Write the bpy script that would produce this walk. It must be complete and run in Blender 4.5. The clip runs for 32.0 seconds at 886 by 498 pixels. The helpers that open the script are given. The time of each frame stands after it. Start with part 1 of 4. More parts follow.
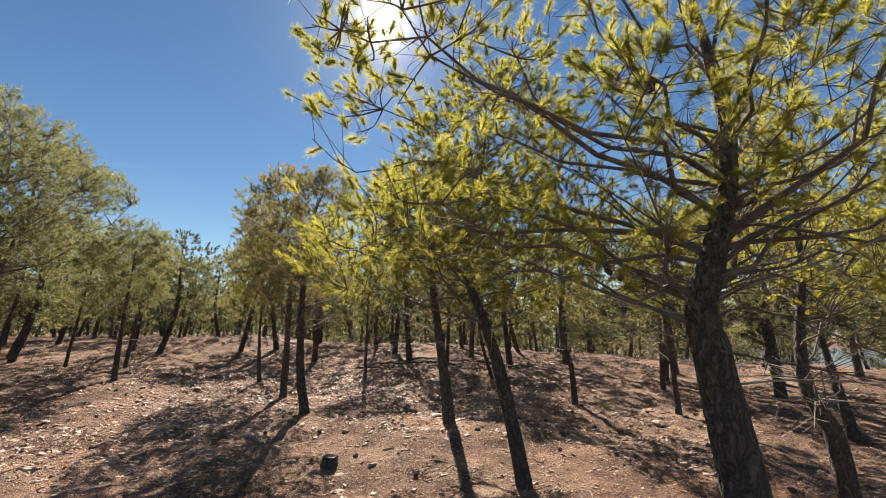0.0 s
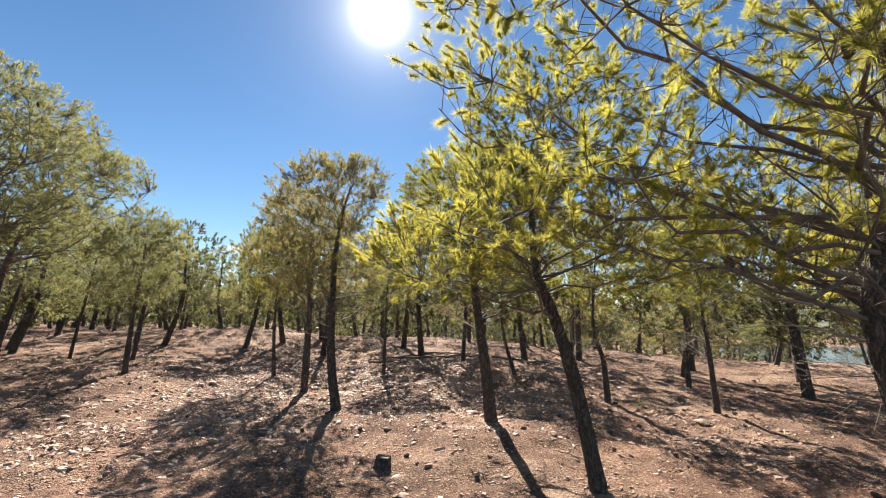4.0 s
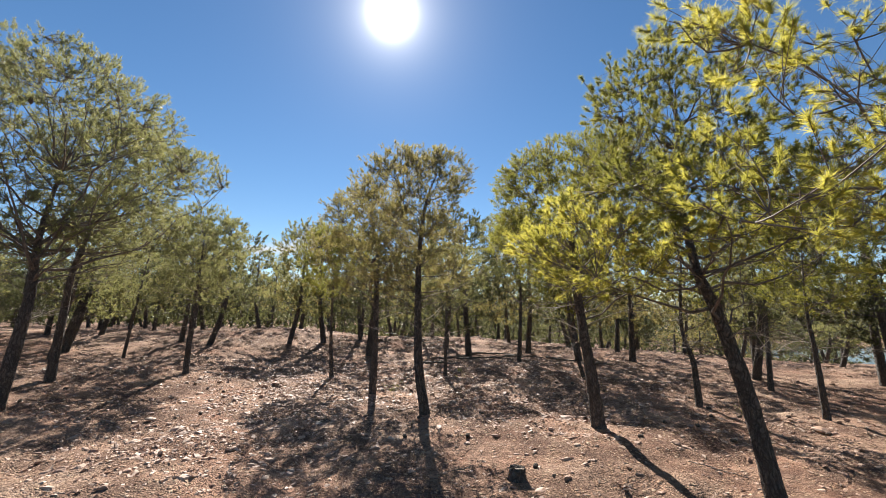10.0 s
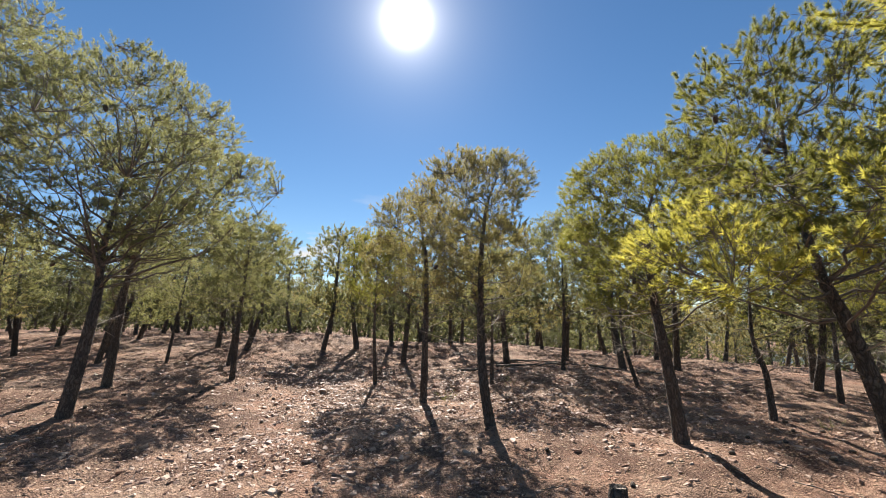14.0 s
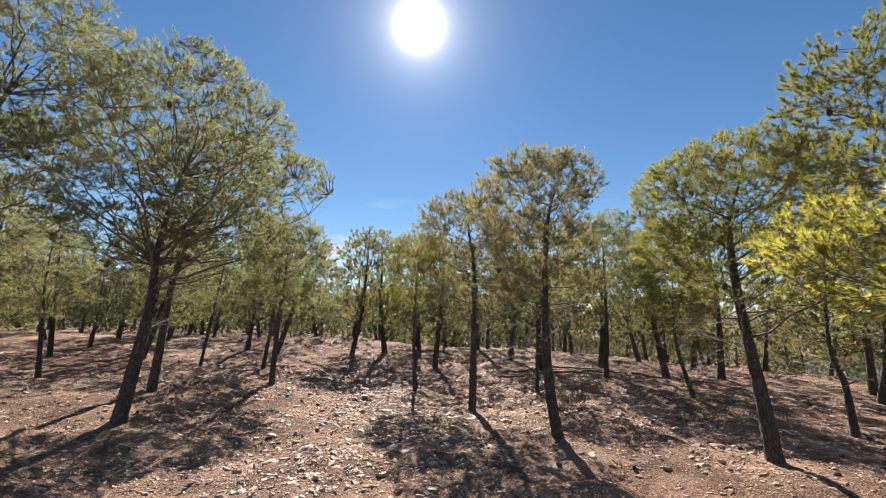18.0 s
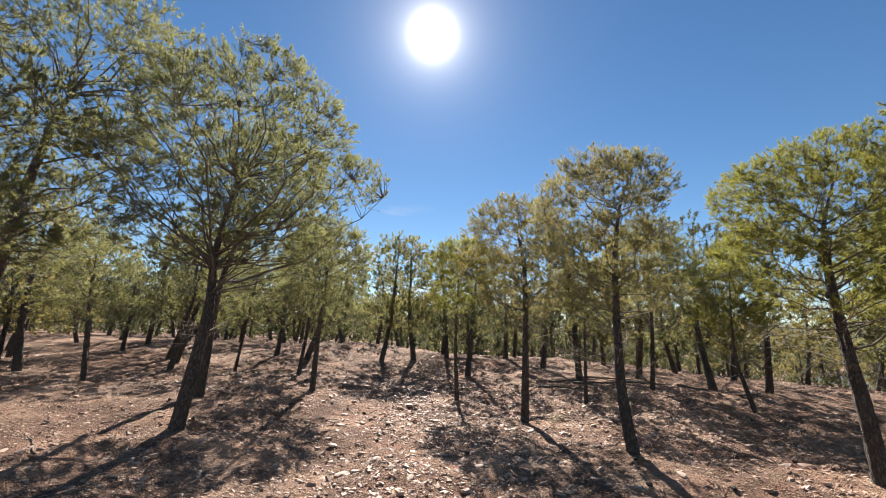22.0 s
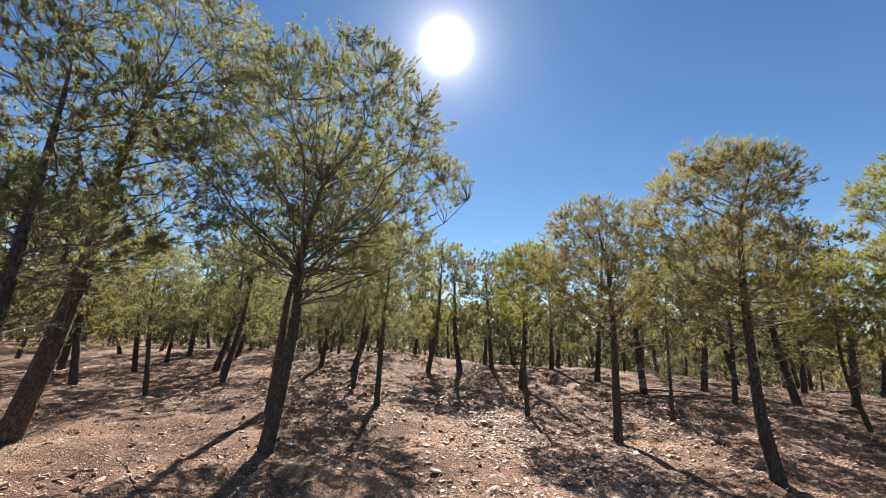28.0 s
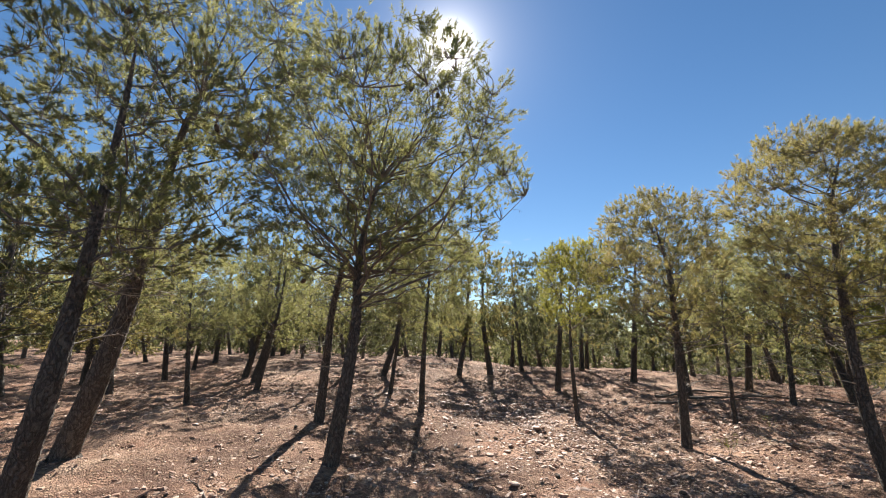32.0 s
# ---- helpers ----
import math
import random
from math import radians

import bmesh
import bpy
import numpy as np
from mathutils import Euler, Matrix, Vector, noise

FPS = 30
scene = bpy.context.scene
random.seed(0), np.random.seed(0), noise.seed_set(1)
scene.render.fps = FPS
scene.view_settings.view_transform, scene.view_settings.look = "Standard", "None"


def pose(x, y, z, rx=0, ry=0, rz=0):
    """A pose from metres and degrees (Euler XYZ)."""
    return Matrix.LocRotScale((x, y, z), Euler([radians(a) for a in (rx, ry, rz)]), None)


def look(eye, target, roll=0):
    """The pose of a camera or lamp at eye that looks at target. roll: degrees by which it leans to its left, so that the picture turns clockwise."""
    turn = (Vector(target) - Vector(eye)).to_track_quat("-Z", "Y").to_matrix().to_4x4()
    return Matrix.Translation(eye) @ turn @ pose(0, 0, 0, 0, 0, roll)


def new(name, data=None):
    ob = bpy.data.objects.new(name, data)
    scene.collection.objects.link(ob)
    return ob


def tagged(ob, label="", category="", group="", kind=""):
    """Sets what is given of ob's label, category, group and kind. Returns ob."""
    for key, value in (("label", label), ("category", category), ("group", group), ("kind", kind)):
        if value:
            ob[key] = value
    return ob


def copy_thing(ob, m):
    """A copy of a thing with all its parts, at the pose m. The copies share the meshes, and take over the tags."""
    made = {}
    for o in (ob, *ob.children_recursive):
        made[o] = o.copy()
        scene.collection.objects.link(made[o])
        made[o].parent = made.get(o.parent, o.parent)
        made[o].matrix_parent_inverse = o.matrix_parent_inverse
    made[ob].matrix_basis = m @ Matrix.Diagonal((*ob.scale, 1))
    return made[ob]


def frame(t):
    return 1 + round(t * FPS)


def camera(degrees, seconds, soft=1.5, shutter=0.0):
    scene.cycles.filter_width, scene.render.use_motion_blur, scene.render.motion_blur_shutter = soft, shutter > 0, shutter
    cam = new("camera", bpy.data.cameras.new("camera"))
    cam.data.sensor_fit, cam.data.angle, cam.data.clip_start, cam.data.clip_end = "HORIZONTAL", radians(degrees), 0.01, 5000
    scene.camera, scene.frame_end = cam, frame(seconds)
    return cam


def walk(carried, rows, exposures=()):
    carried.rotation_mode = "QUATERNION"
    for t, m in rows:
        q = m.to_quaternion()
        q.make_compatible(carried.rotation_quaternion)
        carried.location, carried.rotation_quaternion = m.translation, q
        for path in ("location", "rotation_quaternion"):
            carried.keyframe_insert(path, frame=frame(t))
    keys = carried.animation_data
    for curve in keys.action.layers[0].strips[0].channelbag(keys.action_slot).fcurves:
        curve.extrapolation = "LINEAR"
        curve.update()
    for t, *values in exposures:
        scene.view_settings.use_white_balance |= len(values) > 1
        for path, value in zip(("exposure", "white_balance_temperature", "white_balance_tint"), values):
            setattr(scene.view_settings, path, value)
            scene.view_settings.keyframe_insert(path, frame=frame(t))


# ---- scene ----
cam = camera(93.2, 32.0, soft=0.95)
METRES, EYE, TILT, LEAN, TURN = 7.0, 1.55, 10.0, 0.0, 0.0
ROWS = [
    (0.0, 0.0, 0.0, 0.0, 0.0, 0.0, -0.0),
    (0.5, -0.0132, 0.0031, 0.0003, -0.18, -0.02, -0.16),
    (1.0, -0.0258, 0.0061, -0.0004, -0.36, -0.08, -0.31),
    (1.5, -0.0411, 0.0097, -0.0025, -0.57, -0.17, -0.43),
    (2.0, -0.0547, 0.0134, -0.0053, -0.7, -0.25, -0.53),
    (2.5, -0.0686, 0.0188, -0.0074, -0.79, -0.37, -0.59),
    (3.0, -0.0828, 0.0256, -0.0075, -0.84, -0.51, -0.63),
    (3.5, -0.0971, 0.0333, -0.0066, -0.89, -0.64, -0.71),
    (5.5, -0.1564, 0.0509, -0.0123, -0.83, -0.81, -0.82),
    (6.0, -0.1756, 0.0535, -0.0139, -0.74, -0.85, -0.81),
    (6.5, -0.191, 0.0574, -0.0139, -0.59, -0.89, -0.83),
    (7.0, -0.2064, 0.0618, -0.0125, -0.47, -0.93, -0.81),
    (7.5, -0.2215, 0.0654, -0.0117, -0.34, -0.96, -0.77),
    (8.0, -0.2356, 0.0688, -0.0122, -0.14, -0.96, -0.74),
    (8.5, -0.25, 0.0722, -0.0135, 0.09, -0.96, -0.7),
    (9.0, -0.2651, 0.0761, -0.0167, 0.32, -0.9, -0.61),
    (9.5, -0.2805, 0.0812, -0.0177, 0.55, -0.89, -0.53),
    (10.0, -0.2974, 0.0885, -0.0174, 0.85, -0.82, -0.47),
    (10.5, -0.3113, 0.0938, -0.0152, 1.1, -0.8, -0.43),
    (11.0, -0.3243, 0.0977, -0.0135, 1.36, -0.75, -0.36),
    (11.5, -0.3369, 0.1005, -0.0142, 1.63, -0.65, -0.31),
    (12.0, -0.3508, 0.1022, -0.0158, 1.89, -0.53, -0.27),
    (12.5, -0.3654, 0.1035, -0.0175, 2.16, -0.4, -0.22),
    (13.0, -0.3793, 0.1052, -0.0176, 2.46, -0.31, -0.17),
    (13.5, -0.3941, 0.108, -0.0171, 2.68, -0.23, -0.21),
    (14.0, -0.4107, 0.1113, -0.0168, 2.97, -0.15, -0.27),
    (14.5, -0.425, 0.1134, -0.0174, 3.18, -0.1, -0.29),
    (16.5, -0.4841, 0.13, -0.0248, 3.96, 0.11, -0.37),
    (17.0, -0.4989, 0.1359, -0.023, 4.15, 0.14, -0.42),
    (17.5, -0.5164, 0.141, -0.0208, 4.32, 0.23, -0.48),
    (18.0, -0.5299, 0.1444, -0.0202, 4.51, 0.33, -0.53),
    (18.5, -0.5439, 0.1469, -0.0223, 4.7, 0.46, -0.59),
    (19.0, -0.559, 0.149, -0.0249, 4.89, 0.6, -0.64),
    (19.5, -0.5746, 0.1504, -0.0255, 5.08, 0.71, -0.68),
    (20.0, -0.5888, 0.1534, -0.0253, 5.33, 0.81, -0.75),
    (20.5, -0.6032, 0.1564, -0.0238, 5.53, 0.9, -0.81),
    (21.0, -0.6172, 0.1606, -0.0238, 5.72, 1.04, -0.87),
    (21.5, -0.6326, 0.1636, -0.0255, 5.88, 1.18, -0.9),
    (22.0, -0.6506, 0.1676, -0.0283, 6.08, 1.3, -0.94),
    (22.5, -0.6666, 0.1725, -0.0322, 6.27, 1.45, -0.92),
    (23.0, -0.6827, 0.1791, -0.0345, 6.48, 1.59, -0.92),
    (23.5, -0.6985, 0.1861, -0.0337, 6.67, 1.66, -0.9),
    (24.0, -0.7136, 0.1922, -0.0325, 6.82, 1.77, -0.9),
    (24.5, -0.729, 0.1964, -0.0318, 6.96, 1.87, -0.88),
    (25.0, -0.7434, 0.1999, -0.0326, 7.18, 1.98, -0.85),
    (25.5, -0.7582, 0.2024, -0.0357, 7.38, 2.11, -0.79),
    (27.5, -0.8233, 0.2168, -0.0338, 8.06, 2.37, -0.43),
    (28.0, -0.8371, 0.2199, -0.0343, 8.26, 2.43, -0.32),
    (28.5, -0.8512, 0.2237, -0.0358, 8.41, 2.47, -0.23),
    (29.0, -0.8665, 0.2275, -0.0388, 8.54, 2.53, -0.08),
    (29.5, -0.8826, 0.232, -0.0402, 8.67, 2.54, 0.09),
    (30.0, -0.9009, 0.2387, -0.0407, 8.82, 2.57, 0.23),
    (30.5, -0.9158, 0.2439, -0.0389, 8.95, 2.57, 0.37),
    (31.0, -0.9304, 0.2474, -0.0382, 9.08, 2.61, 0.53),
    (31.5, -0.945, 0.2495, -0.0382, 9.21, 2.65, 0.7),
    (32.0, -0.9591, 0.2503, -0.0393, 9.4, 2.71, 0.83),
]
walk(cam, [(t, pose(0, 0, EYE, TILT, LEAN, TURN) @ pose(METRES * x, METRES * y, METRES * z, 90 + pitch, roll, yaw)) for t, x, y, z, yaw, pitch, roll in ROWS],
     exposures=[(0.0, 1.06, 7550, 12), (1.0, 1.27, 7550, 12), (2.0, 1.38, 7500, 12), (3.0, 1.52, 7400, 12), (3.5, 1.49, 7350, 12), (5.5, 1.26, 7150, 12), (6.5, 1.21, 7050, 12), (25.0, 1.21, 7000, 12), (32.0, 1.31, 7100, 12)])

# ---- light ----
SUN_EL, SUN_AZ = 38.2, -9.0           # degrees above the horizon, degrees east of straight ahead
SUN_DIR = Vector((math.sin(radians(SUN_AZ)) * math.cos(radians(SUN_EL)),
                  math.cos(radians(SUN_AZ)) * math.cos(radians(SUN_EL)),
                  math.sin(radians(SUN_EL))))
lamp = new("sun", bpy.data.lights.new("sun", "SUN"))
lamp.data.energy, lamp.data.angle, lamp.data.color = 5.0, radians(0.55), (1.0, 0.985, 0.95)
lamp.matrix_world = look(SUN_DIR * 60, (0, 0, 0))

world = bpy.data.worlds.new("sky")
world.use_nodes = True
scene.world = world
wn, wl = world.node_tree.nodes, world.node_tree.links
wn.clear()
sky = wn.new("ShaderNodeTexSky")
sky.sky_type, sky.sun_disc = "NISHITA", False
sky.sun_elevation, sky.sun_rotation = radians(SUN_EL), radians(SUN_AZ)
sky.altitude, sky.air_density, sky.dust_density, sky.ozone_density = 700, 1.0, 0.0, 2.5
sky_bg = wn.new("ShaderNodeBackground")
sky_bg.inputs["Strength"].default_value = 0.05
where = wn.new("ShaderNodeTexCoord")
# thin white clouds low over the horizon
cloud_noise = wn.new("ShaderNodeTexNoise")
cloud_noise.inputs["Scale"].default_value, cloud_noise.inputs["Detail"].default_value = 5.0, 7.0
cloud_stretch = wn.new("ShaderNodeMapping")
cloud_stretch.inputs["Scale"].default_value = (1.0, 1.0, 3.5)
cloud_stretch.inputs["Location"].default_value = (0.3, 0.0, 0.35)
cloud_amount = wn.new("ShaderNodeMapRange")
cloud_amount.inputs["From Min"].default_value, cloud_amount.inputs["From Max"].default_value = 0.61, 0.72
height = wn.new("ShaderNodeSeparateXYZ")
low = wn.new("ShaderNodeMapRange")
low.inputs["From Min"].default_value, low.inputs["From Max"].default_value = 0.30, 0.16
both = wn.new("ShaderNodeMath")
both.operation = "MULTIPLY"
cloud_mix = wn.new("ShaderNodeMix")
cloud_mix.data_type = "RGBA"
cloud_mix.inputs["B"].default_value = (7.5, 7.8, 8.2, 1)
wl.new(where.outputs["Generated"], cloud_stretch.inputs["Vector"])
wl.new(cloud_stretch.outputs["Vector"], cloud_noise.inputs["Vector"])
wl.new(cloud_noise.outputs["Fac"], cloud_amount.inputs["Value"])
wl.new(where.outputs["Generated"], height.inputs["Vector"])
wl.new(height.outputs["Z"], low.inputs["Value"])
wl.new(cloud_amount.outputs["Result"], both.inputs[0])
wl.new(low.outputs["Result"], both.inputs[1])
wl.new(both.outputs["Value"], cloud_mix.inputs["Factor"])
deep_blue = wn.new("ShaderNodeHueSaturation")
deep_blue.inputs["Saturation"].default_value, deep_blue.inputs["Value"].default_value = 1.20, 1.08
wl.new(sky.outputs["Color"], deep_blue.inputs["Color"])
wl.new(deep_blue.outputs["Color"], cloud_mix.inputs["A"])
wl.new(cloud_mix.outputs["Result"], sky_bg.inputs["Color"])
# the sun's own disc, and the bright sky round it, widened to imitate lens glare
toward = wn.new("ShaderNodeVectorMath")
toward.operation = "DOT_PRODUCT"
toward.inputs[1].default_value = SUN_DIR
wl.new(where.outputs["Generated"], toward.inputs[0])
disc = wn.new("ShaderNodeMapRange")
disc.interpolation_type = "SMOOTHSTEP"
disc.inputs["From Min"].default_value = math.cos(radians(0.40))
disc.inputs["From Max"].default_value = math.cos(radians(0.27))
disc.inputs["To Max"].default_value = 20.0
wl.new(toward.outputs["Value"], disc.inputs["Value"])


def sky_power(exponent, strength):
    p = wn.new("ShaderNodeMath")
    p.operation, p.inputs[1].default_value, p.use_clamp = "POWER", exponent, True
    clamp = wn.new("ShaderNodeMath")
    clamp.operation, clamp.inputs[1].default_value = "MAXIMUM", 0.0
    wl.new(toward.outputs["Value"], clamp.inputs[0])
    wl.new(clamp.outputs["Value"], p.inputs[0])
    s = wn.new("ShaderNodeMath")
    s.operation, s.inputs[1].default_value = "MULTIPLY", strength
    wl.new(p.outputs["Value"], s.inputs[0])
    return s.outputs["Value"]


total = disc.outputs["Result"]
for exponent, strength in ((1900, 1.9), (420, 0.26), (110, 0.10), (24, 0.034)):
    add = wn.new("ShaderNodeMath")
    wl.new(total, add.inputs[0])
    wl.new(sky_power(exponent, strength), add.inputs[1])
    total = add.outputs["Value"]
glow_bg = wn.new("ShaderNodeBackground")
glow_bg.inputs["Color"].default_value = (1.0, 0.98, 0.95, 1)
wl.new(total, glow_bg.inputs["Strength"])
sum_bg = wn.new("ShaderNodeAddShader")
wl.new(sky_bg.outputs[0], sum_bg.inputs[0])
wl.new(glow_bg.outputs[0], sum_bg.inputs[1])
wl.new(sum_bg.outputs[0], wn.new("ShaderNodeOutputWorld").inputs["Surface"])


# ---- materials ----
class Mat:
    """A node material with short ways to add nodes."""

    def __init__(self, name):
        self.m = bpy.data.materials.new(name)
        self.m.use_nodes = True
        self.n, self.l = self.m.node_tree.nodes, self.m.node_tree.links
        self.n.clear()
        self.out = self.n.new("ShaderNodeOutputMaterial")

    def node(self, kind, **inputs):
        nd = self.n.new(kind)
        for k, v in inputs.items():
            key = k.replace("_", " ")
            if isinstance(v, bpy.types.NodeSocket):
                self.l.new(v, nd.inputs[key])
            else:
                nd.inputs[key].default_value = v
        return nd

    def cells(self, vec, scale, feature="F1"):
        nd = self.node("ShaderNodeTexVoronoi", Vector=vec, Scale=scale)
        nd.feature = feature
        return nd

    def coords(self, scale, kind="Object"):
        tc = self.n.new("ShaderNodeTexCoord")
        return self.node("ShaderNodeMapping", Vector=tc.outputs[kind], Scale=scale).outputs["Vector"]

    def noise(self, vec, scale, detail=4.0, rough=0.55):
        return self.node("ShaderNodeTexNoise", Vector=vec, Scale=scale, Detail=detail, Roughness=rough).outputs["Fac"]

    def ramp(self, fac, stops):
        r = self.n.new("ShaderNodeValToRGB")
        self.l.new(fac, r.inputs["Fac"])
        while len(r.color_ramp.elements) < len(stops):
            r.color_ramp.elements.new(0.5)
        for e, (p, c) in zip(r.color_ramp.elements, stops):
            e.position, e.color = p, (*c, 1)
        return r.outputs["Color"]

    def mix(self, fac, a, b, blend="MIX"):
        nd = self.n.new("ShaderNodeMix")
        nd.data_type, nd.blend_type = "RGBA", blend
        for key, v in (("Factor", fac), ("A", a), ("B", b)):
            if isinstance(v, bpy.types.NodeSocket):
                self.l.new(v, nd.inputs[key])
            elif key == "Factor":
                nd.inputs[key].default_value = v
            else:
                nd.inputs[key].default_value = (*v, 1)
        return nd.outputs["Result"]

    def math(self, op, a, b=0.0):
        nd = self.n.new("ShaderNodeMath")
        nd.operation = op
        for i, v in enumerate((a, b)):
            if isinstance(v, bpy.types.NodeSocket):
                self.l.new(v, nd.inputs[i])
            else:
                nd.inputs[i].default_value = v
        return nd.outputs["Value"]

    def bump(self, fac, strength, distance):
        return self.node("ShaderNodeBump", Height=fac, Strength=strength, Distance=distance).outputs["Normal"]

    def surface(self, shader):
        self.l.new(shader, self.out.inputs["Surface"])
        return self.m


def soil_material():
    k = Mat("stony_red_soil")
    v = k.coords((1, 1, 1))
    broad = k.noise(v, 0.35, 5)
    mid = k.noise(v, 2.2, 6, 0.6)
    fine = k.noise(v, 24, 6, 0.75)
    grit = k.cells(v, 60.0)
    chips = k.cells(v, 13.0)
    small = k.cells(v, 29.0)
    earth = k.ramp(k.math("ADD", k.math("MULTIPLY", broad, 0.6), k.math("MULTIPLY", mid, 0.4)),
                   [(0.36, (0.35, 0.168, 0.108)), (0.5, (0.495, 0.302, 0.208)), (0.64, (0.65, 0.462, 0.336))])
    earth = k.mix(k.ramp(fine, [(0.50, (0, 0, 0)), (0.72, (1, 1, 1))]), earth, (0.17, 0.090, 0.054))
    # drifts of dead needles and crumbled bark, spread wider and darker to imitate ground shade
    litter_shade_fac = k.ramp(k.math("ADD", k.math("MULTIPLY", k.noise(v, 0.8, 5, 0.65), 0.7), k.math("MULTIPLY", fine, 0.3)),
                        [(0.395, (0, 0, 0)), (0.54, (1, 1, 1))])
    litter = k.ramp(k.noise(k.coords((38, 9, 9)), 1.0, 6, 0.85), [(0.36, (0.050, 0.026, 0.020)), (0.54, (0.145, 0.078, 0.054)), (0.72, (0.44, 0.29, 0.20))])
    colour = k.mix(k.math("MULTIPLY", litter_shade_fac, 0.85), earth, litter)
    # pale chips of stone among the earth
    relief = k.math("MULTIPLY", fine, 0.7)
    for cells, near, far, scale in ((chips, 0.20, 0.34, 3.0), (small, 0.22, 0.36, 5.0)):
        pale = k.ramp(cells.outputs["Color"], [(0.0, (0.34, 0.18, 0.105)), (0.5, (0.53, 0.355, 0.23)), (1.0, (0.68, 0.53, 0.39))])
        is_chip = k.math("MULTIPLY", k.ramp(cells.outputs["Distance"], [(near, (1, 1, 1)), (far, (0, 0, 0))]),
                         k.ramp(k.noise(v, scale, 3), [(0.44, (0, 0, 0)), (0.56, (1, 1, 1))]))
        colour = k.mix(is_chip, colour, pale)
        relief = k.math("ADD", relief, k.math("MULTIPLY", is_chip, 0.7))
    relief = k.math("ADD", relief, k.math("MULTIPLY", grit.outputs["Distance"], -0.5))
    p = k.node("ShaderNodeBsdfPrincipled", Base_Color=colour, Roughness=0.92, Normal=k.bump(relief, 1.0, 0.06))
    p.inputs["Specular IOR Level"].default_value = 0.2
    return k.surface(p.outputs[0])


def stone_material():
    k = Mat("weathered_limestone")
    v = k.coords((1, 1, 1))
    geo = k.n.new("ShaderNodeNewGeometry")
    info = k.n.new("ShaderNodeObjectInfo")
    pick = k.math("FRACT", k.math("ADD", geo.outputs["Random Per Island"], info.outputs["Random"]))
    tone = k.ramp(pick, [(0.0, (0.23, 0.128, 0.086)), (0.4, (0.385, 0.232, 0.160)), (0.85, (0.51, 0.345, 0.250)), (1.0, (0.56, 0.41, 0.305))])
    dirt = k.ramp(k.noise(v, 14, 6, 0.7), [(0.45, (0, 0, 0)), (0.7, (1, 1, 1))])
    colour = k.mix(k.math("MULTIPLY", dirt, 0.6), tone, (0.29, 0.165, 0.105))
    p = k.node("ShaderNodeBsdfPrincipled", Base_Color=colour, Roughness=0.62, Normal=k.bump(k.noise(v, 60, 5, 0.7), 0.5, 0.01))
    return k.surface(p.outputs[0])


def bark_material(name, dark, light, plate=1.0):
    """Pine bark: long uneven plates between dark cracks, flaking at their edges."""
    k = Mat(name)
    bend = k.node("ShaderNodeTexNoise", Vector=k.coords((5, 5, 3)), Scale=2.0, Detail=4.0)

    def plates_at(scale, wander):
        vm = k.n.new("ShaderNodeVectorMath")
        vm.operation = "MULTIPLY_ADD"
        k.l.new(bend.outputs["Color"], vm.inputs[0])
        vm.inputs[1].default_value = (wander, wander, wander)
        k.l.new(k.coords((scale[0] * plate, scale[0] * plate, scale[1] * plate)), vm.inputs[2])
        return k.cells(vm.outputs["Vector"], 1.0, "DISTANCE_TO_EDGE").outputs["Distance"]

    grain = k.noise(k.coords((70, 70, 16)), 1.0, 7, 0.75)
    flakes = k.noise(k.coords((34, 34, 20)), 1.0, 5, 0.7)
    large = k.ramp(plates_at((26, 7), 3.6), [(0.02, (0, 0, 0)), (0.20, (1, 1, 1))])
    small = k.ramp(plates_at((62, 24), 6.0), [(0.0, (0, 0, 0)), (0.35, (1, 1, 1))])
    h = k.math("ADD", k.math("MULTIPLY", large, 0.7), k.math("ADD", k.math("MULTIPLY", small, 0.35), k.math("MULTIPLY", grain, 0.5)))
    tone = k.ramp(k.math("ADD", k.math("MULTIPLY", grain, 0.4), k.math("ADD", k.math("MULTIPLY", flakes, 0.35), k.math("MULTIPLY", k.noise(k.coords((1, 1, 1)), 2.5, 4), 0.25))),
                  [(0.36, dark), (0.52, tuple((p + q) / 2 for p, q in zip(dark, light))), (0.66, light)])
    cracks = k.math("MULTIPLY", k.math("SUBTRACT", 1.0, k.math("MULTIPLY", large, k.math("ADD", 0.5, k.math("MULTIPLY", small, 0.5)))), 0.75)
    colour = k.mix(cracks, tone, tuple(c * 0.5 for c in dark))
    p = k.node("ShaderNodeBsdfPrincipled", Base_Color=colour, Roughness=0.9, Normal=k.bump(h, 1.0, 0.05))
    p.inputs["Specular IOR Level"].default_value = 0.35
    return k.surface(p.outputs[0])


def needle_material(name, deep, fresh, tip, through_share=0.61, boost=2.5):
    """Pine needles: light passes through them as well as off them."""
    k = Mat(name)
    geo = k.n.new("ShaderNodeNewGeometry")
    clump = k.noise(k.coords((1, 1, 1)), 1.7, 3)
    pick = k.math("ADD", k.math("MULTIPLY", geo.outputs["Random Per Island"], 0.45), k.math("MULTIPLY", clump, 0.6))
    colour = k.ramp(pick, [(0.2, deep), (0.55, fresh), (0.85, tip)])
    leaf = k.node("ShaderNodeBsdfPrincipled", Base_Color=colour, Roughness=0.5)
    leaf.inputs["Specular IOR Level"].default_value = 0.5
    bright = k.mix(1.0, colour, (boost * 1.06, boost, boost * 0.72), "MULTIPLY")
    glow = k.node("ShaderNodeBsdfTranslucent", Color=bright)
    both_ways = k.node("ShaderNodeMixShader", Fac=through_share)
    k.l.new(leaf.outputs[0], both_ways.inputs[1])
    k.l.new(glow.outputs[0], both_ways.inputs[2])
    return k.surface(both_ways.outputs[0])


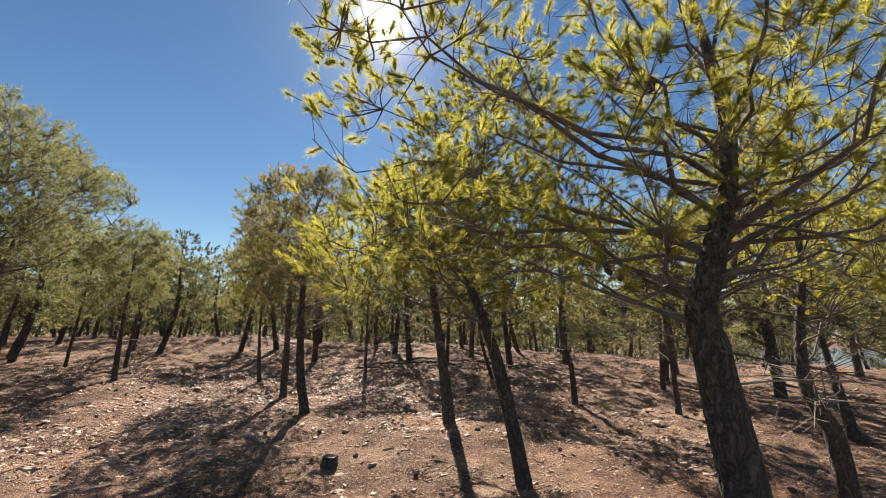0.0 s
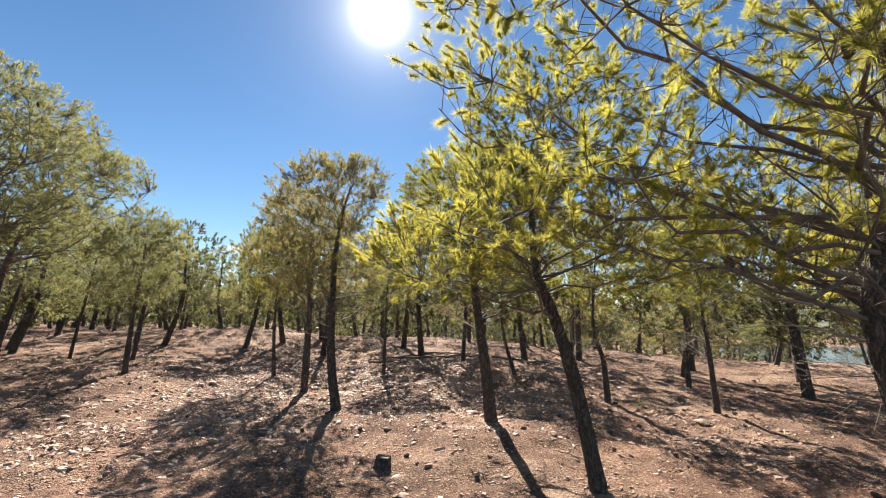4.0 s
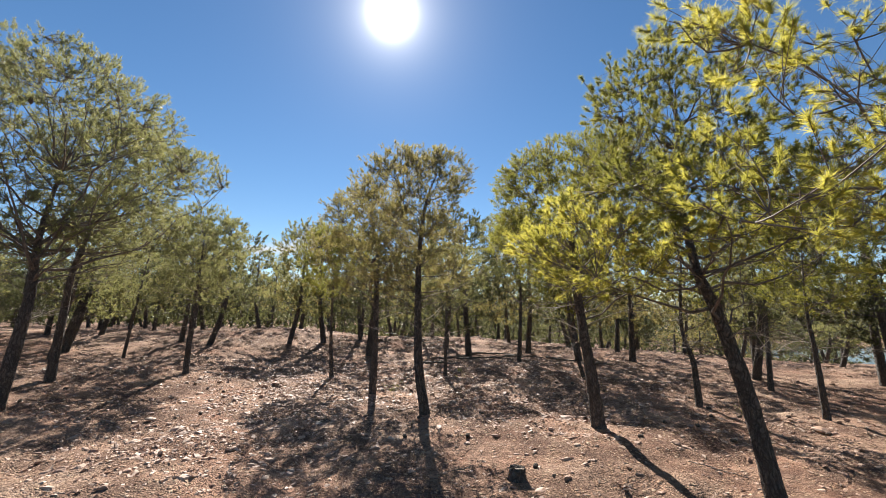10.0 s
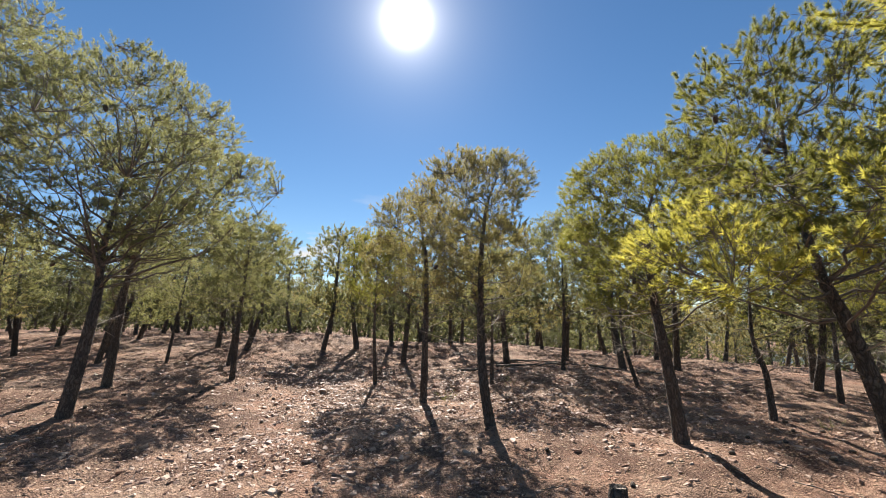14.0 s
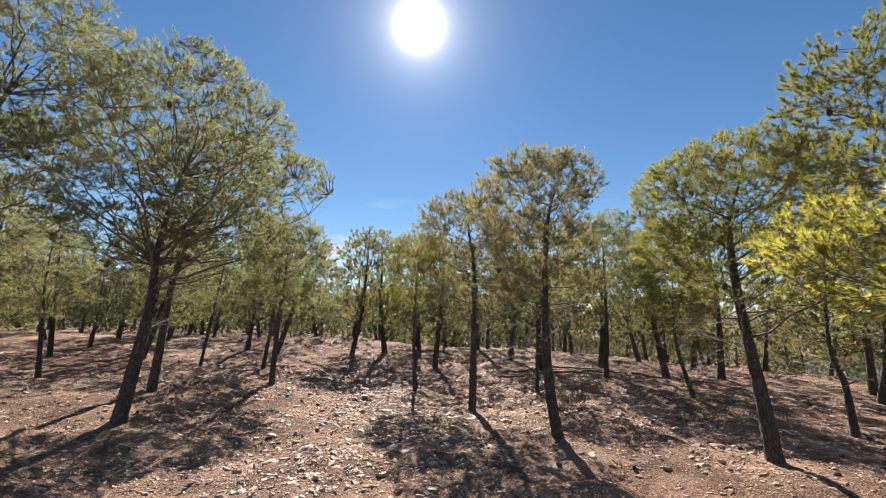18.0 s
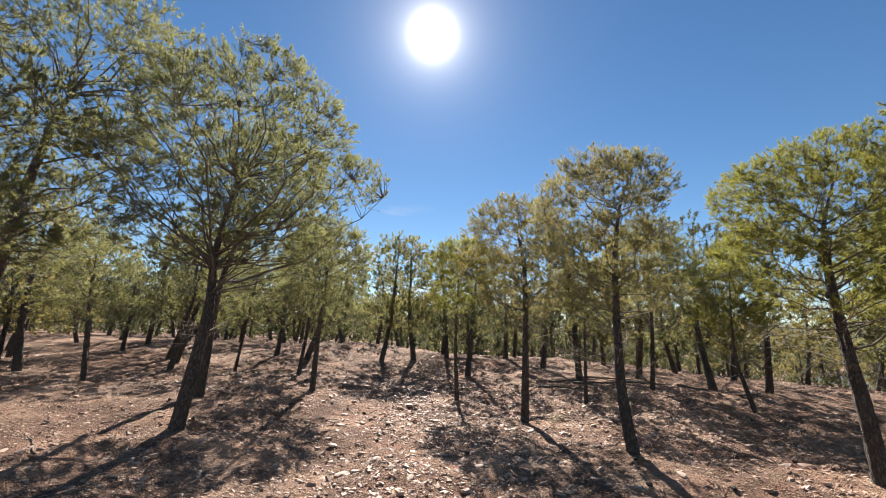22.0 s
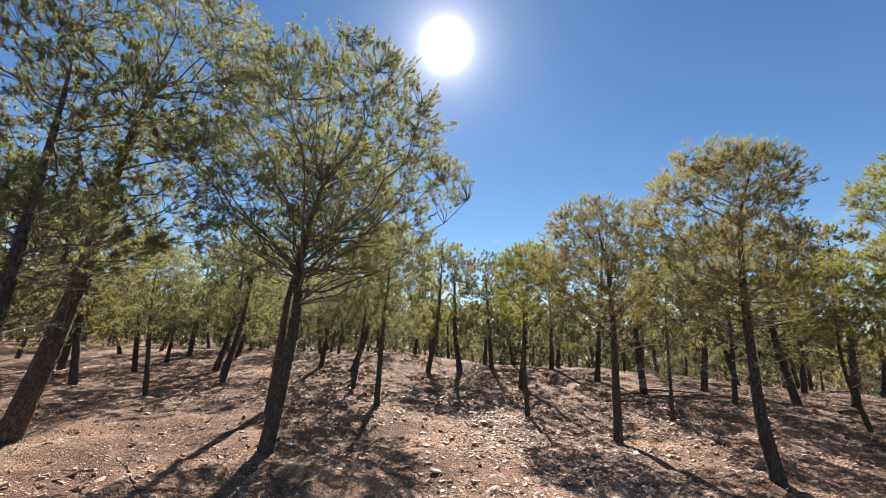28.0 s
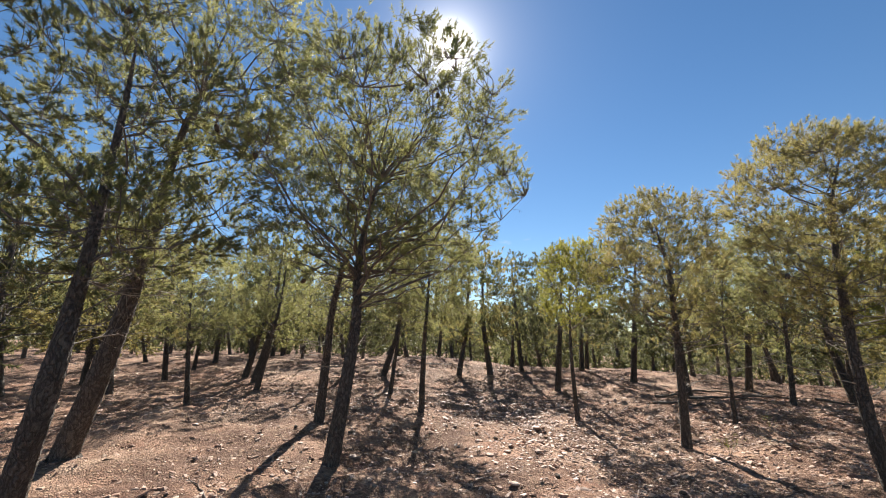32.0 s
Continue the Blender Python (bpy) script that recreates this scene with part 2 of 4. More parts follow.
def plain_material(name, a, b, scale, rough=0.85, bump=0.3):
    k = Mat(name)
    v = k.coords((1, 1, 1))
    nz = k.noise(v, scale, 5, 0.65)
    p = k.node("ShaderNodeBsdfPrincipled", Base_Color=k.ramp(nz, [(0.3, a), (0.7, b)]), Roughness=rough,
               Normal=k.bump(nz, bump, 0.01))
    return k.surface(p.outputs[0])


SOIL = soil_material()
STONE = stone_material()
BARK = bark_material("pine_bark", (0.110, 0.094, 0.084), (0.33, 0.29, 0.26))
BARK_OLD = bark_material("old_pine_bark", (0.118, 0.098, 0.086), (0.39, 0.335, 0.295), 0.8)
TWIG = plain_material("grey_twig_bark", (0.075, 0.060, 0.050), (0.22, 0.18, 0.15), 9)
DEAD_TWIG = plain_material("bleached_dead_wood", (0.22, 0.18, 0.145), (0.42, 0.37, 0.31), 9)
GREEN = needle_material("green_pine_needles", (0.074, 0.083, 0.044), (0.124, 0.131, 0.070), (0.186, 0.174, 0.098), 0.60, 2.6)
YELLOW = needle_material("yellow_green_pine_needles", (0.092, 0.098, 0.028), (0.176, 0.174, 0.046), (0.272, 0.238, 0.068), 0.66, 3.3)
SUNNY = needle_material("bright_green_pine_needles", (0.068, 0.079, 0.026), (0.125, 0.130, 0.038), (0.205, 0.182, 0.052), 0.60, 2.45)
# for the wood behind: its shade and haze are put into this dimmer, greyer green
SHADY = needle_material("haze_dulled_pine_needles", (0.052, 0.060, 0.034), (0.090, 0.099, 0.054), (0.130, 0.128, 0.072), 0.48, 1.6)
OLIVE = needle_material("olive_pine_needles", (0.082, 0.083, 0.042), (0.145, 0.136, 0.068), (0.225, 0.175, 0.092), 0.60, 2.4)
HILL = plain_material("distant_scrub_hill", (0.075, 0.085, 0.050), (0.16, 0.165, 0.095), 0.12, 0.95, 0.0)


def water_material():
    k = Mat("pond_water")
    ripple = k.noise(k.coords((1, 1, 1)), 1.6, 4)
    p = k.node("ShaderNodeBsdfPrincipled", Base_Color=(0.12, 0.17, 0.17, 1), Roughness=0.08, Normal=k.bump(ripple, 0.9, 0.12))
    return k.surface(p.outputs[0])


WATER = water_material()
CONE = plain_material("pine_cone_scales", (0.05, 0.035, 0.025), (0.14, 0.10, 0.07), 40)
CUT_WOOD = plain_material("sawn_pine_wood", (0.50, 0.39, 0.29), (0.66, 0.55, 0.43), 18)


# ---- mesh helpers ----
def mesh_of(name, verts, tris, material, smooth=False):
    """A mesh from numpy arrays of corners and triangles."""
    me = bpy.data.meshes.new(name)
    nv, nt = len(verts), len(tris)
    me.vertices.add(nv)
    me.vertices.foreach_set("co", np.asarray(verts, np.float32).ravel())
    me.loops.add(3 * nt)
    me.loops.foreach_set("vertex_index", np.asarray(tris, np.int32).ravel())
    me.polygons.add(nt)
    me.polygons.foreach_set("loop_start", np.arange(0, 3 * nt, 3, dtype=np.int32))
    me.polygons.foreach_set("use_smooth", np.full(nt, smooth, dtype=bool))
    me.update(calc_edges=True)
    me.materials.append(material)
    return me


def merged(chunks):
    """One pair of arrays out of a list of (verts, tris)."""
    vs, ts, at = [], [], 0
    for v, t in chunks:
        vs.append(v)
        ts.append(np.asarray(t) + at)
        at += len(v)
    return np.concatenate(vs), np.concatenate(ts)


def child(name, me, parent, label=""):
    ob = new(name, me)
    ob.parent = parent
    if label:
        ob["label"] = label
    return ob


def smooth_line(points, n):
    """n points along a smooth curve through the given ones (Catmull-Rom)."""
    p = np.asarray(points, float)
    p = np.vstack([2 * p[0] - p[1], p, 2 * p[-1] - p[-2]])
    u = np.linspace(0, len(p) - 3 - 1e-9, n)
    i = u.astype(int)
    f = (u - i)[:, None]
    a, b, c, d = p[i], p[i + 1], p[i + 2], p[i + 3]
    return 0.5 * (2 * b + (c - a) * f + (2 * a - 5 * b + 4 * c - d) * f ** 2 + (3 * b - a - 3 * c + d) * f ** 3)


def unit(v):
    return v / np.maximum(np.linalg.norm(v, axis=-1, keepdims=True), 1e-9)


def tube(points, radii, sides, wobble=None):
    """A tapering tube along points, closed at its far end. wobble: an array that makes the radius uneven."""
    p = np.asarray(points, float)
    n = len(p)
    tan = unit(np.gradient(p, axis=0))
    ref = np.array([1.0, 0.0, 0.0]) if abs(tan[0][0]) < 0.8 else np.array([0.0, 1.0, 0.0])
    s = unit(np.cross(tan, ref))
    b = np.cross(tan, s)
    a = np.linspace(0, 2 * np.pi, sides, endpoint=False)
    r = np.asarray(radii, float)[:, None] * (1.0 if wobble is None else wobble)
    r = np.broadcast_to(r, (n, sides))
    v = p[:, None, :] + r[..., None] * (np.cos(a)[None, :, None] * s[:, None, :] + np.sin(a)[None, :, None] * b[:, None, :])
    v = v.reshape(-1, 3)
    i, j = np.meshgrid(np.arange(n - 1), np.arange(sides), indexing="ij")
    q0, q1 = i * sides + j, i * sides + (j + 1) % sides
    q2, q3 = q1 + sides, q0 + sides
    t = np.concatenate([np.stack([q0, q1, q2], -1).reshape(-1, 3), np.stack([q0, q2, q3], -1).reshape(-1, 3)])
    tip = len(v)
    v = np.vstack([v, p[-1] + tan[-1] * r[-1, 0]])
    last = (n - 1) * sides
    cap = np.array([[last + k, last + (k + 1) % sides, tip] for k in range(sides)])
    return v, np.vstack([t, cap])


def sticks(starts, ends, r0, r1):
    """Many straight three-sided twigs at once."""
    d = unit(ends - starts)
    s = unit(np.cross(d, np.array([0.31, 0.57, 0.76])))
    b = np.cross(d, s)
    ring = []
    for k in range(3):
        a = 2 * np.pi * k / 3
        o = np.cos(a) * s + np.sin(a) * b
        ring.append((starts + r0 * o, ends + r1 * o))
    v = np.stack([ring[0][0], ring[1][0], ring[2][0], ring[0][1], ring[1][1], ring[2][1]], 1)
    n = len(starts)
    t = np.array([[0, 1, 4], [0, 4, 3], [1, 2, 5], [1, 5, 4], [2, 0, 3], [2, 3, 5]])
    return v.reshape(-1, 3), (t[None] + 6 * np.arange(n)[:, None, None]).reshape(-1, 3)


def needles(rng, points, ways, count, length, width, spread, along):
    """Brushes of needles: each one a slender triangle that springs from the last stretch of a twig."""
    n = len(points)
    p = np.repeat(points, count, axis=0)
    w = np.repeat(ways, count, axis=0)
    d = unit(w + spread * rng.normal(size=(n * count, 3)) + np.array([0, 0, 0.10]))
    base = p - w * (rng.random((n * count, 1)) * along)
    side = unit(np.cross(d, rng.normal(size=d.shape)))
    ln = length * rng.uniform(0.65, 1.15, (n * count, 1))
    half = 0.5 * width * rng.uniform(0.7, 1.3, (n * count, 1))
    v = np.stack([base - side * half, base + side * half, base + d * ln], 1).reshape(-1, 3)
    return v, np.arange(3 * n * count).reshape(-1, 3)


# ---- the lie of the land ----
def bell(x, y, cx, cy, sx, sy):
    return np.exp(-((x - cx) / sx) ** 2 - ((y - cy) / sy) ** 2)


def step(v, a, b):
    u = np.clip((v - a) / (b - a), 0, 1)
    return u * u * (3 - 2 * u)


def lattice(x, y):
    """Smooth uneven noise from 0 to 1, one bump to a unit."""
    i, j = np.floor(x), np.floor(y)
    f, g = x - i, y - j
    f, g = f * f * (3 - 2 * f), g * g * (3 - 2 * g)

    def at(a, b):
        h = np.sin(a * 127.1 + b * 311.7) * 43758.5453
        return h - np.floor(h)

    return (at(i, j) * (1 - f) + at(i + 1, j) * f) * (1 - g) + (at(i, j + 1) * (1 - f) + at(i + 1, j + 1) * f) * g


def ground_z(x, y):
    """Height of the ground: a gentle bank that rises to a low ridge and falls away behind it."""
    x, y = np.asarray(x, float), np.asarray(y, float)
    z = -0.13 + 0.27 * step(-x, 6.5, 11.0)
    z = z + 0.37 * bell(x, y, 0.7, 13.6, 3.2, 3.2)
    z = z + (0.50 - 0.30 * step(x, -1, 7)) * step(y, 14.5, 23.0)
    z = z + 0.25 * bell(x, y, -11.0, 22.5, 3.5, 3.0)
    z = z - 0.22 * bell(x, y, 8.5, 7.5, 3.0, 3.5) - 0.10 * bell(x, y, -4.2, 12.0, 2.2, 2.2)
    z = z + 0.10 * bell(x, y, -1.2, 7.2, 2.0, 1.5) + 0.07 * bell(x, y, -0.1, 6.3, 0.5, 0.45)
    fall = step(y + 0.68 * np.maximum(x, 0), 24.0, 47.0)
    z = z - (1.3 + 0.9 * step(x, 0, 12) - 1.2 * step(-x, 8, 16)) * fall
    z = z - 0.6 * (1 - step(np.hypot(x - 52, y - 53), 16, 23))
    near = 1 - step(np.hypot(x + 4, y - 10), 25, 60)
    r = 0.0
    for i, (pace, height_) in enumerate(((0.75, 0.115), (1.9, 0.085), (4.3, 0.050), (9.5, 0.026))):
        r = r + height_ * (lattice(x * pace + 3.7 * i, y * pace * 1.15 - 1.9 * i) - 0.5)
    return z + r * near


def graded(lo, hi, fine, far_lo, far_hi, growth):
    core = list(np.arange(lo, hi, fine))
    up, s = [], fine
    v = core[-1]
    while v < far_hi:
        s *= growth
        v += s
        up.append(v)
    down, s, v = [], fine, core[0]
    while v > far_lo:
        s *= growth
        v -= s
        down.append(v)
    return np.array(down[::-1] + core + up)


gx, gy = graded(-14.0, 6.5, 0.065, -2500, 2500, 1.15), graded(2.6, 14.0, 0.065, -2500, 2500, 1.15)
XX, YY = np.meshgrid(gx, gy, indexing="ij")
gv = np.stack([XX, YY, ground_z(XX, YY)], -1).reshape(-1, 3)
ii, jj = np.meshgrid(np.arange(len(gx) - 1), np.arange(len(gy) - 1), indexing="ij")
g0 = (ii * len(gy) + jj).ravel()
g1, g2, g3 = g0 + len(gy), g0 + len(gy) + 1, g0 + 1
gt = np.concatenate([np.stack([g0, g1, g2], -1), np.stack([g0, g2, g3], -1)])
ground = tagged(new("ground", mesh_of("ground", gv, gt, SOIL, True)),
                "dry reddish stony soil strewn with pine litter", "ground", kind="structure")


# ---- pines ----
def grow(seed, trunk_line, lobes, limbs, clumps, per, clump_r, base_frac):
    """The limbs of a pine: a list of dicts with the limb's line, its side branches, its twigs, and where needle brushes sit.
    trunk_line: points of the trunk from the foot up. lobes: (x, y, z, rx, rz, weight), the rounded masses of the crown.
    clumps: how many tufts of twigs fill them, each of per twigs within clump_r. base_frac: how far up the trunk the limbs begin."""
    rng = np.random.default_rng(seed)
    line = smooth_line(trunk_line, 60)
    weights = np.array([l[5] for l in lobes], float)
    mid_all = np.array([l[:3] for l in lobes], float)
    size_all = np.array([(l[3], l[3], l[4]) for l in lobes], float)
    m = clumps * 7
    which = rng.choice(len(lobes), size=m, p=weights / weights.sum())
    d = unit(rng.normal(size=(m, 3)))
    d[:, 2] = np.where((d[:, 2] < -0.30) & (rng.random(m) < 0.75), -d[:, 2], d[:, 2])
    # the crown's skin swells and dips in rounded pads
    swell = 1 + 0.07 * np.sin(5 * d[:, 0] + 1.7 * which + seed) * np.sin(5 * d[:, 1] + 4 * d[:, 2]) - 0.34 * rng.random(m) ** 1.7
    swell = np.where(rng.random(m) < 0.10, rng.uniform(0.35, 0.8, m), swell)
    spots = mid_all[which] + d * size_all[which] * swell[:, None]
    depth = np.linalg.norm((spots[:, None] - mid_all[None]) / size_all[None], axis=-1)
    depth[np.arange(m), which] = 9.0
    bare_core = np.linalg.norm(spots[:, None] - line[None], axis=-1).min(1) < 0.16
    ok = np.flatnonzero((depth.min(1) > 0.70) & ~bare_core)
    if len(ok) < clumps:
        ok = np.concatenate([ok, np.flatnonzero(depth.min(1) <= 0.70)[:clumps - len(ok) + 5]])
    spots, which = spots[ok], which[ok]
    # spread them evenly first, then thicken at random
    spread = np.full(len(spots), 1e9)
    picks, cur = [], int(np.argmax(spots[:, 2]))
    for _ in range(int(clumps * 0.7)):
        picks.append(cur)
        spread = np.minimum(spread, ((spots - spots[cur]) ** 2).sum(1))
        cur = int(np.argmax(spread))
    rest = np.setdiff1d(np.arange(len(spots)), picks)
    picks = np.concatenate([picks, rng.choice(rest, size=min(len(rest), clumps - len(picks)), replace=False)]).astype(int)
    centres, mids = spots[picks], mid_all[which[picks]]
    clumps = len(centres)
    lo = line[0, 2] + base_frac * (line[-1, 2] - line[0, 2])
    lines, at = [], []
    for i in range(min(limbs, clumps)):
        end = centres[i]
        near = line[np.argmin(np.abs(line[:, 2] - end[2]))]
        across = np.linalg.norm(near[:2] - end[:2])
        want = end[2] - across * rng.uniform(0.45, 1.0) - 0.1
        k = min(int(np.argmin(np.abs(line[:, 2] - max(want, lo + rng.uniform(0, 0.7))))), 52)
        start = line[k]
        gap = end - start
        size = np.linalg.norm(gap)
        mid = start + gap * 0.5 + np.array([gap[0] * 0.08, gap[1] * 0.08, -0.12 * max(gap[2], 0.0) * rng.uniform(0.2, 1.2)]) + rng.normal(size=3) * 0.05 * size
        bow = smooth_line([start, mid, start + gap * 0.93], 8)
        bow[1:] += rng.normal(size=(7, 3)) * 0.026 * size
        lines.append(bow)
        at.append(k / 59)
    pts = np.array(lines)[:, 2:, :]
    far = np.linalg.norm(centres[:, None, None, :] - pts[None], axis=-1)
    far = far + 0.6 * np.maximum(0, pts[None, ..., 2] - centres[:, None, None, 2] + 0.05)
    best = far.reshape(clumps, -1).argmin(1)
    out = [dict(limb=l, size=float(np.linalg.norm(l[-1] - l[0])), at=f, sides=[], st=[], en=[], ways=[]) for l, f in zip(lines, at)]
    for c in range(clumps):
        g = out[best[c] // 6]
        q, e = g["limb"][2 + best[c] % 6], centres[c]
        ln = max(np.linalg.norm(e - q), 0.05)
        sd = smooth_line([q, q + (e - q) * 0.5 + rng.normal(size=3) * 0.07 * ln + np.array([0, 0, -0.06 * ln]), e], 5)
        g["sides"].append(sd)
        v = rng.uniform(0.45, 1.0, per)
        i = np.minimum((v * 4).astype(int), 3)
        f = (v * 4 - i)[:, None]
        root = sd[i] * (1 - f) + sd[i + 1] * f
        tip = e + np.clip(rng.normal(size=(per, 3)), -1.25, 1.25) * clump_r * np.array([0.62, 0.62, 0.5])
        tip[:, 2] += 0.2 * clump_r
        g["st"].append(root)
        g["en"].append(tip)
        g["ways"].append(unit(unit(tip - root) * 0.7 + np.array([0, 0, 0.30]) + 0.50 * unit(e - mids[c])))
    return line, [g for g in out if g["st"]]


def trunk_radius(r0, n):
    u = np.linspace(0, 1, n)
    return r0 * (0.05 + 0.81 * (1 - u) ** 0.95) * (1 + 0.42 * np.exp(-u * n * 0.16)), u


def pine(x, y, r0, trunk_line, lobes, seed, limbs=16, clumps=100, per=12, clump_r=0.15, base_frac=0.42, brush=(14, 0.11, 0.009, 0.5, 0.1),
         leaf=None, leaf_high=None, high=99.0, bark=None, label="", dead=0, cones=0, split=True, lift=None, bare=8):
    """A pine whose trunk and crown are given round its foot. trunk_line and lobes are in metres from the foot.
    brush: needles to a brush, their length and width, and how far they spread."""
    leaf, bark = leaf or GREEN, bark or BARK
    rng = np.random.default_rng(seed + 1000)
    foot = float(ground_z(x, y)) if lift is None else lift
    root = new("pine_tree")
    root.location = (x, y, foot)
    root.empty_display_size = 0.2
    line, grown = grow(seed, trunk_line, lobes, limbs, clumps, per, clump_r, base_frac)
    n, sides = ((110, 44) if bark is BARK_OLD else (40, 18)) if split else ((8, 5) if limbs < 6 else (14, 7))
    tl = smooth_line([np.array(trunk_line[0]) - np.array([0, 0, 0.12])] + [np.array(q) for q in trunk_line], n)
    rad, u = trunk_radius(r0, n)
    wob = 1 + 0.06 * rng.normal(size=(n, sides)) * (0.4 + 0.6 * (1 - u))[:, None]
    if bark is BARK_OLD and split:
        # raised plates of bark, longer than they are wide
        a, h = np.meshgrid(np.linspace(0, 2 * np.pi, sides, endpoint=False), np.linspace(0, np.linalg.norm(np.diff(tl, axis=0), axis=1).sum(), n))
        ridge = np.abs(np.sin(4.5 * a + 1.6 * np.sin(5.0 * h + 1.3 * a) + 0.9 * np.sin(13 * h))) * np.abs(np.sin(9.0 * h + 2.2 * np.sin(3 * a) + 1.1 * np.sin(7 * a + 4 * h)))
        wob = 1 + 0.09 * (ridge ** 0.4 - 0.6) + 0.018 * rng.normal(size=(n, sides))
    stem = tube(tl, rad, sides, wob)
    parts = []
    for g in grown:
        rr = r0 * (0.16 + 0.84 * (1 - g["at"]) ** 0.9)
        lr = min(rr * 0.42, 0.004 + 0.0072 * g["size"])
        pieces = [tube(g["limb"], lr * (0.2 + 0.8 * np.linspace(1, 0, 8) ** 1.3), 5 if split else 3)]
        for sd in g["sides"]:
            pieces.append(tube(sd, np.linspace(max(lr * 0.33, 0.004), 0.003, 5), 3) if split else sticks(sd[:1], sd[-1:], 0.008, 0.004))
        st, en, ways = np.vstack(g["st"]), np.vstack(g["en"]), np.vstack(g["ways"])
        if split:
            thin = 1 if brush[0] > 40 else 3
            pieces.append(sticks(st[::thin], en[::thin], 0.0028, 0.0016))
            # bare twigs along the limb
            w = rng.uniform(0.5, 6.99, bare)
            i0 = w.astype(int)
            bud = g["limb"][i0] + (g["limb"][i0 + 1] - g["limb"][i0]) * (w - i0)[:, None]
            fork = bud + unit(rng.normal(size=(bare, 3)) + 0.6 * unit(g["limb"][-1] - g["limb"][0])) * rng.uniform(0.06, 0.22, (bare, 1))
            pieces.append(sticks(bud, fork, 0.0034, 0.0016))
            for _ in range(2):
                pieces.append(sticks(fork, fork + unit(unit(fork - bud) + 0.7 * rng.normal(size=(bare, 3))) * rng.uniform(0.05, 0.16, (bare, 1)), 0.0018, 0.001))
        parts.append((*merged(pieces), *needles(rng, en, ways, *brush)))
    if split:
        child("trunk", mesh_of("trunk", *stem, bark, True), root, "dark fissured pine bark")
        for v, t, nv, ntri in parts:
            limb = child("branch", mesh_of("branch", v, t, TWIG, True), root)
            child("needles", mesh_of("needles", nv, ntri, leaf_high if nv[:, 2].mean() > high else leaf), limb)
    else:
        child("trunk", mesh_of("trunk", *merged([stem] + ([] if limbs < 6 else [(v, t) for v, t, _, _ in parts])), bark, True), root, "dark pine trunk with bare limbs")
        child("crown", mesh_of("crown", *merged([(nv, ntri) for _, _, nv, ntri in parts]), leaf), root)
    for i in range(dead):
        # bare dead branches under the crown
        k = int(rng.uniform(0.22, base_frac + 0.12) * 59)
        s = line[k]
        a = rng.uniform(0, 2 * np.pi)
        ln = rng.uniform(0.4, 1.15)
        d = np.array([math.cos(a), math.sin(a), rng.uniform(-0.05, 0.55)])
        limb = smooth_line([s, s + d * ln * 0.5 + rng.normal(size=3) * 0.05, s + d * ln + np.array([0, 0, -0.08]) + rng.normal(size=3) * 0.08], 7)
        pieces = [tube(limb, np.linspace(0.008, 0.002, 7), 5)]
        m = 14
        v = rng.uniform(1.5, 5.99, m)
        i0 = v.astype(int)
        st = limb[i0] + (limb[i0 + 1] - limb[i0]) * (v - i0)[:, None]
        en = st + unit(d + rng.normal(size=(m, 3)) * 0.7) * rng.uniform(0.10, 0.4, (m, 1))
        pieces.append(sticks(st, en, 0.0024, 0.001))
        child("dead_branch", mesh_of("dead_branch", *merged(pieces), DEAD_TWIG if i % 3 == 0 else TWIG, True), root, "bare dead branch")
    for i in range(cones):
        g = grown[int(rng.integers(len(grown)))]
        sd = g["sides"][int(rng.integers(len(g["sides"])))]
        q = sd[2] + np.array([0, 0, -0.03])
        z = np.linspace(-0.045, 0.04, 9)
        rr = 0.027 * np.sqrt(np.clip(1 - (z / 0.05) ** 2, 0.05, 1)) * (1 + 0.12 * (np.arange(9) % 2))
        axis = unit(rng.normal(size=3) * 0.5 + np.array([0, 0, -1]))
        child("pine_cone", mesh_of("pine_cone", *tube(q + z[:, None] * axis, rr, 8), CONE), root, "closed brown pine cone")
    return tagged(root, label or "pine with a dark trunk and airy crown", "tree", "pines in the grove")


def standing(x, y, r0, trunk, lobes, seed, **kw):
    """pine() with the trunk's points and the lobes' middles in the world's metres."""
    z = float(ground_z(x, y))
    line = [(0, 0, 0)] + [(a - x, b - y, c - z) for a, b, c in trunk]
    return pine(x, y, r0, line, [(a - x, b - y, c - z, rx, rz, w) for a, b, c, rx, rz, w in lobes], seed, **kw)


NEAR, MID, DISTANT = (150, 0.060, 0.0030, 0.75, 0.075), (26, 0.056, 0.0072, 0.9, 0.08), (17, 0.068, 0.0115, 0.9, 0.09)
CLOSE = (92, 0.058, 0.0045, 0.78, 0.07)

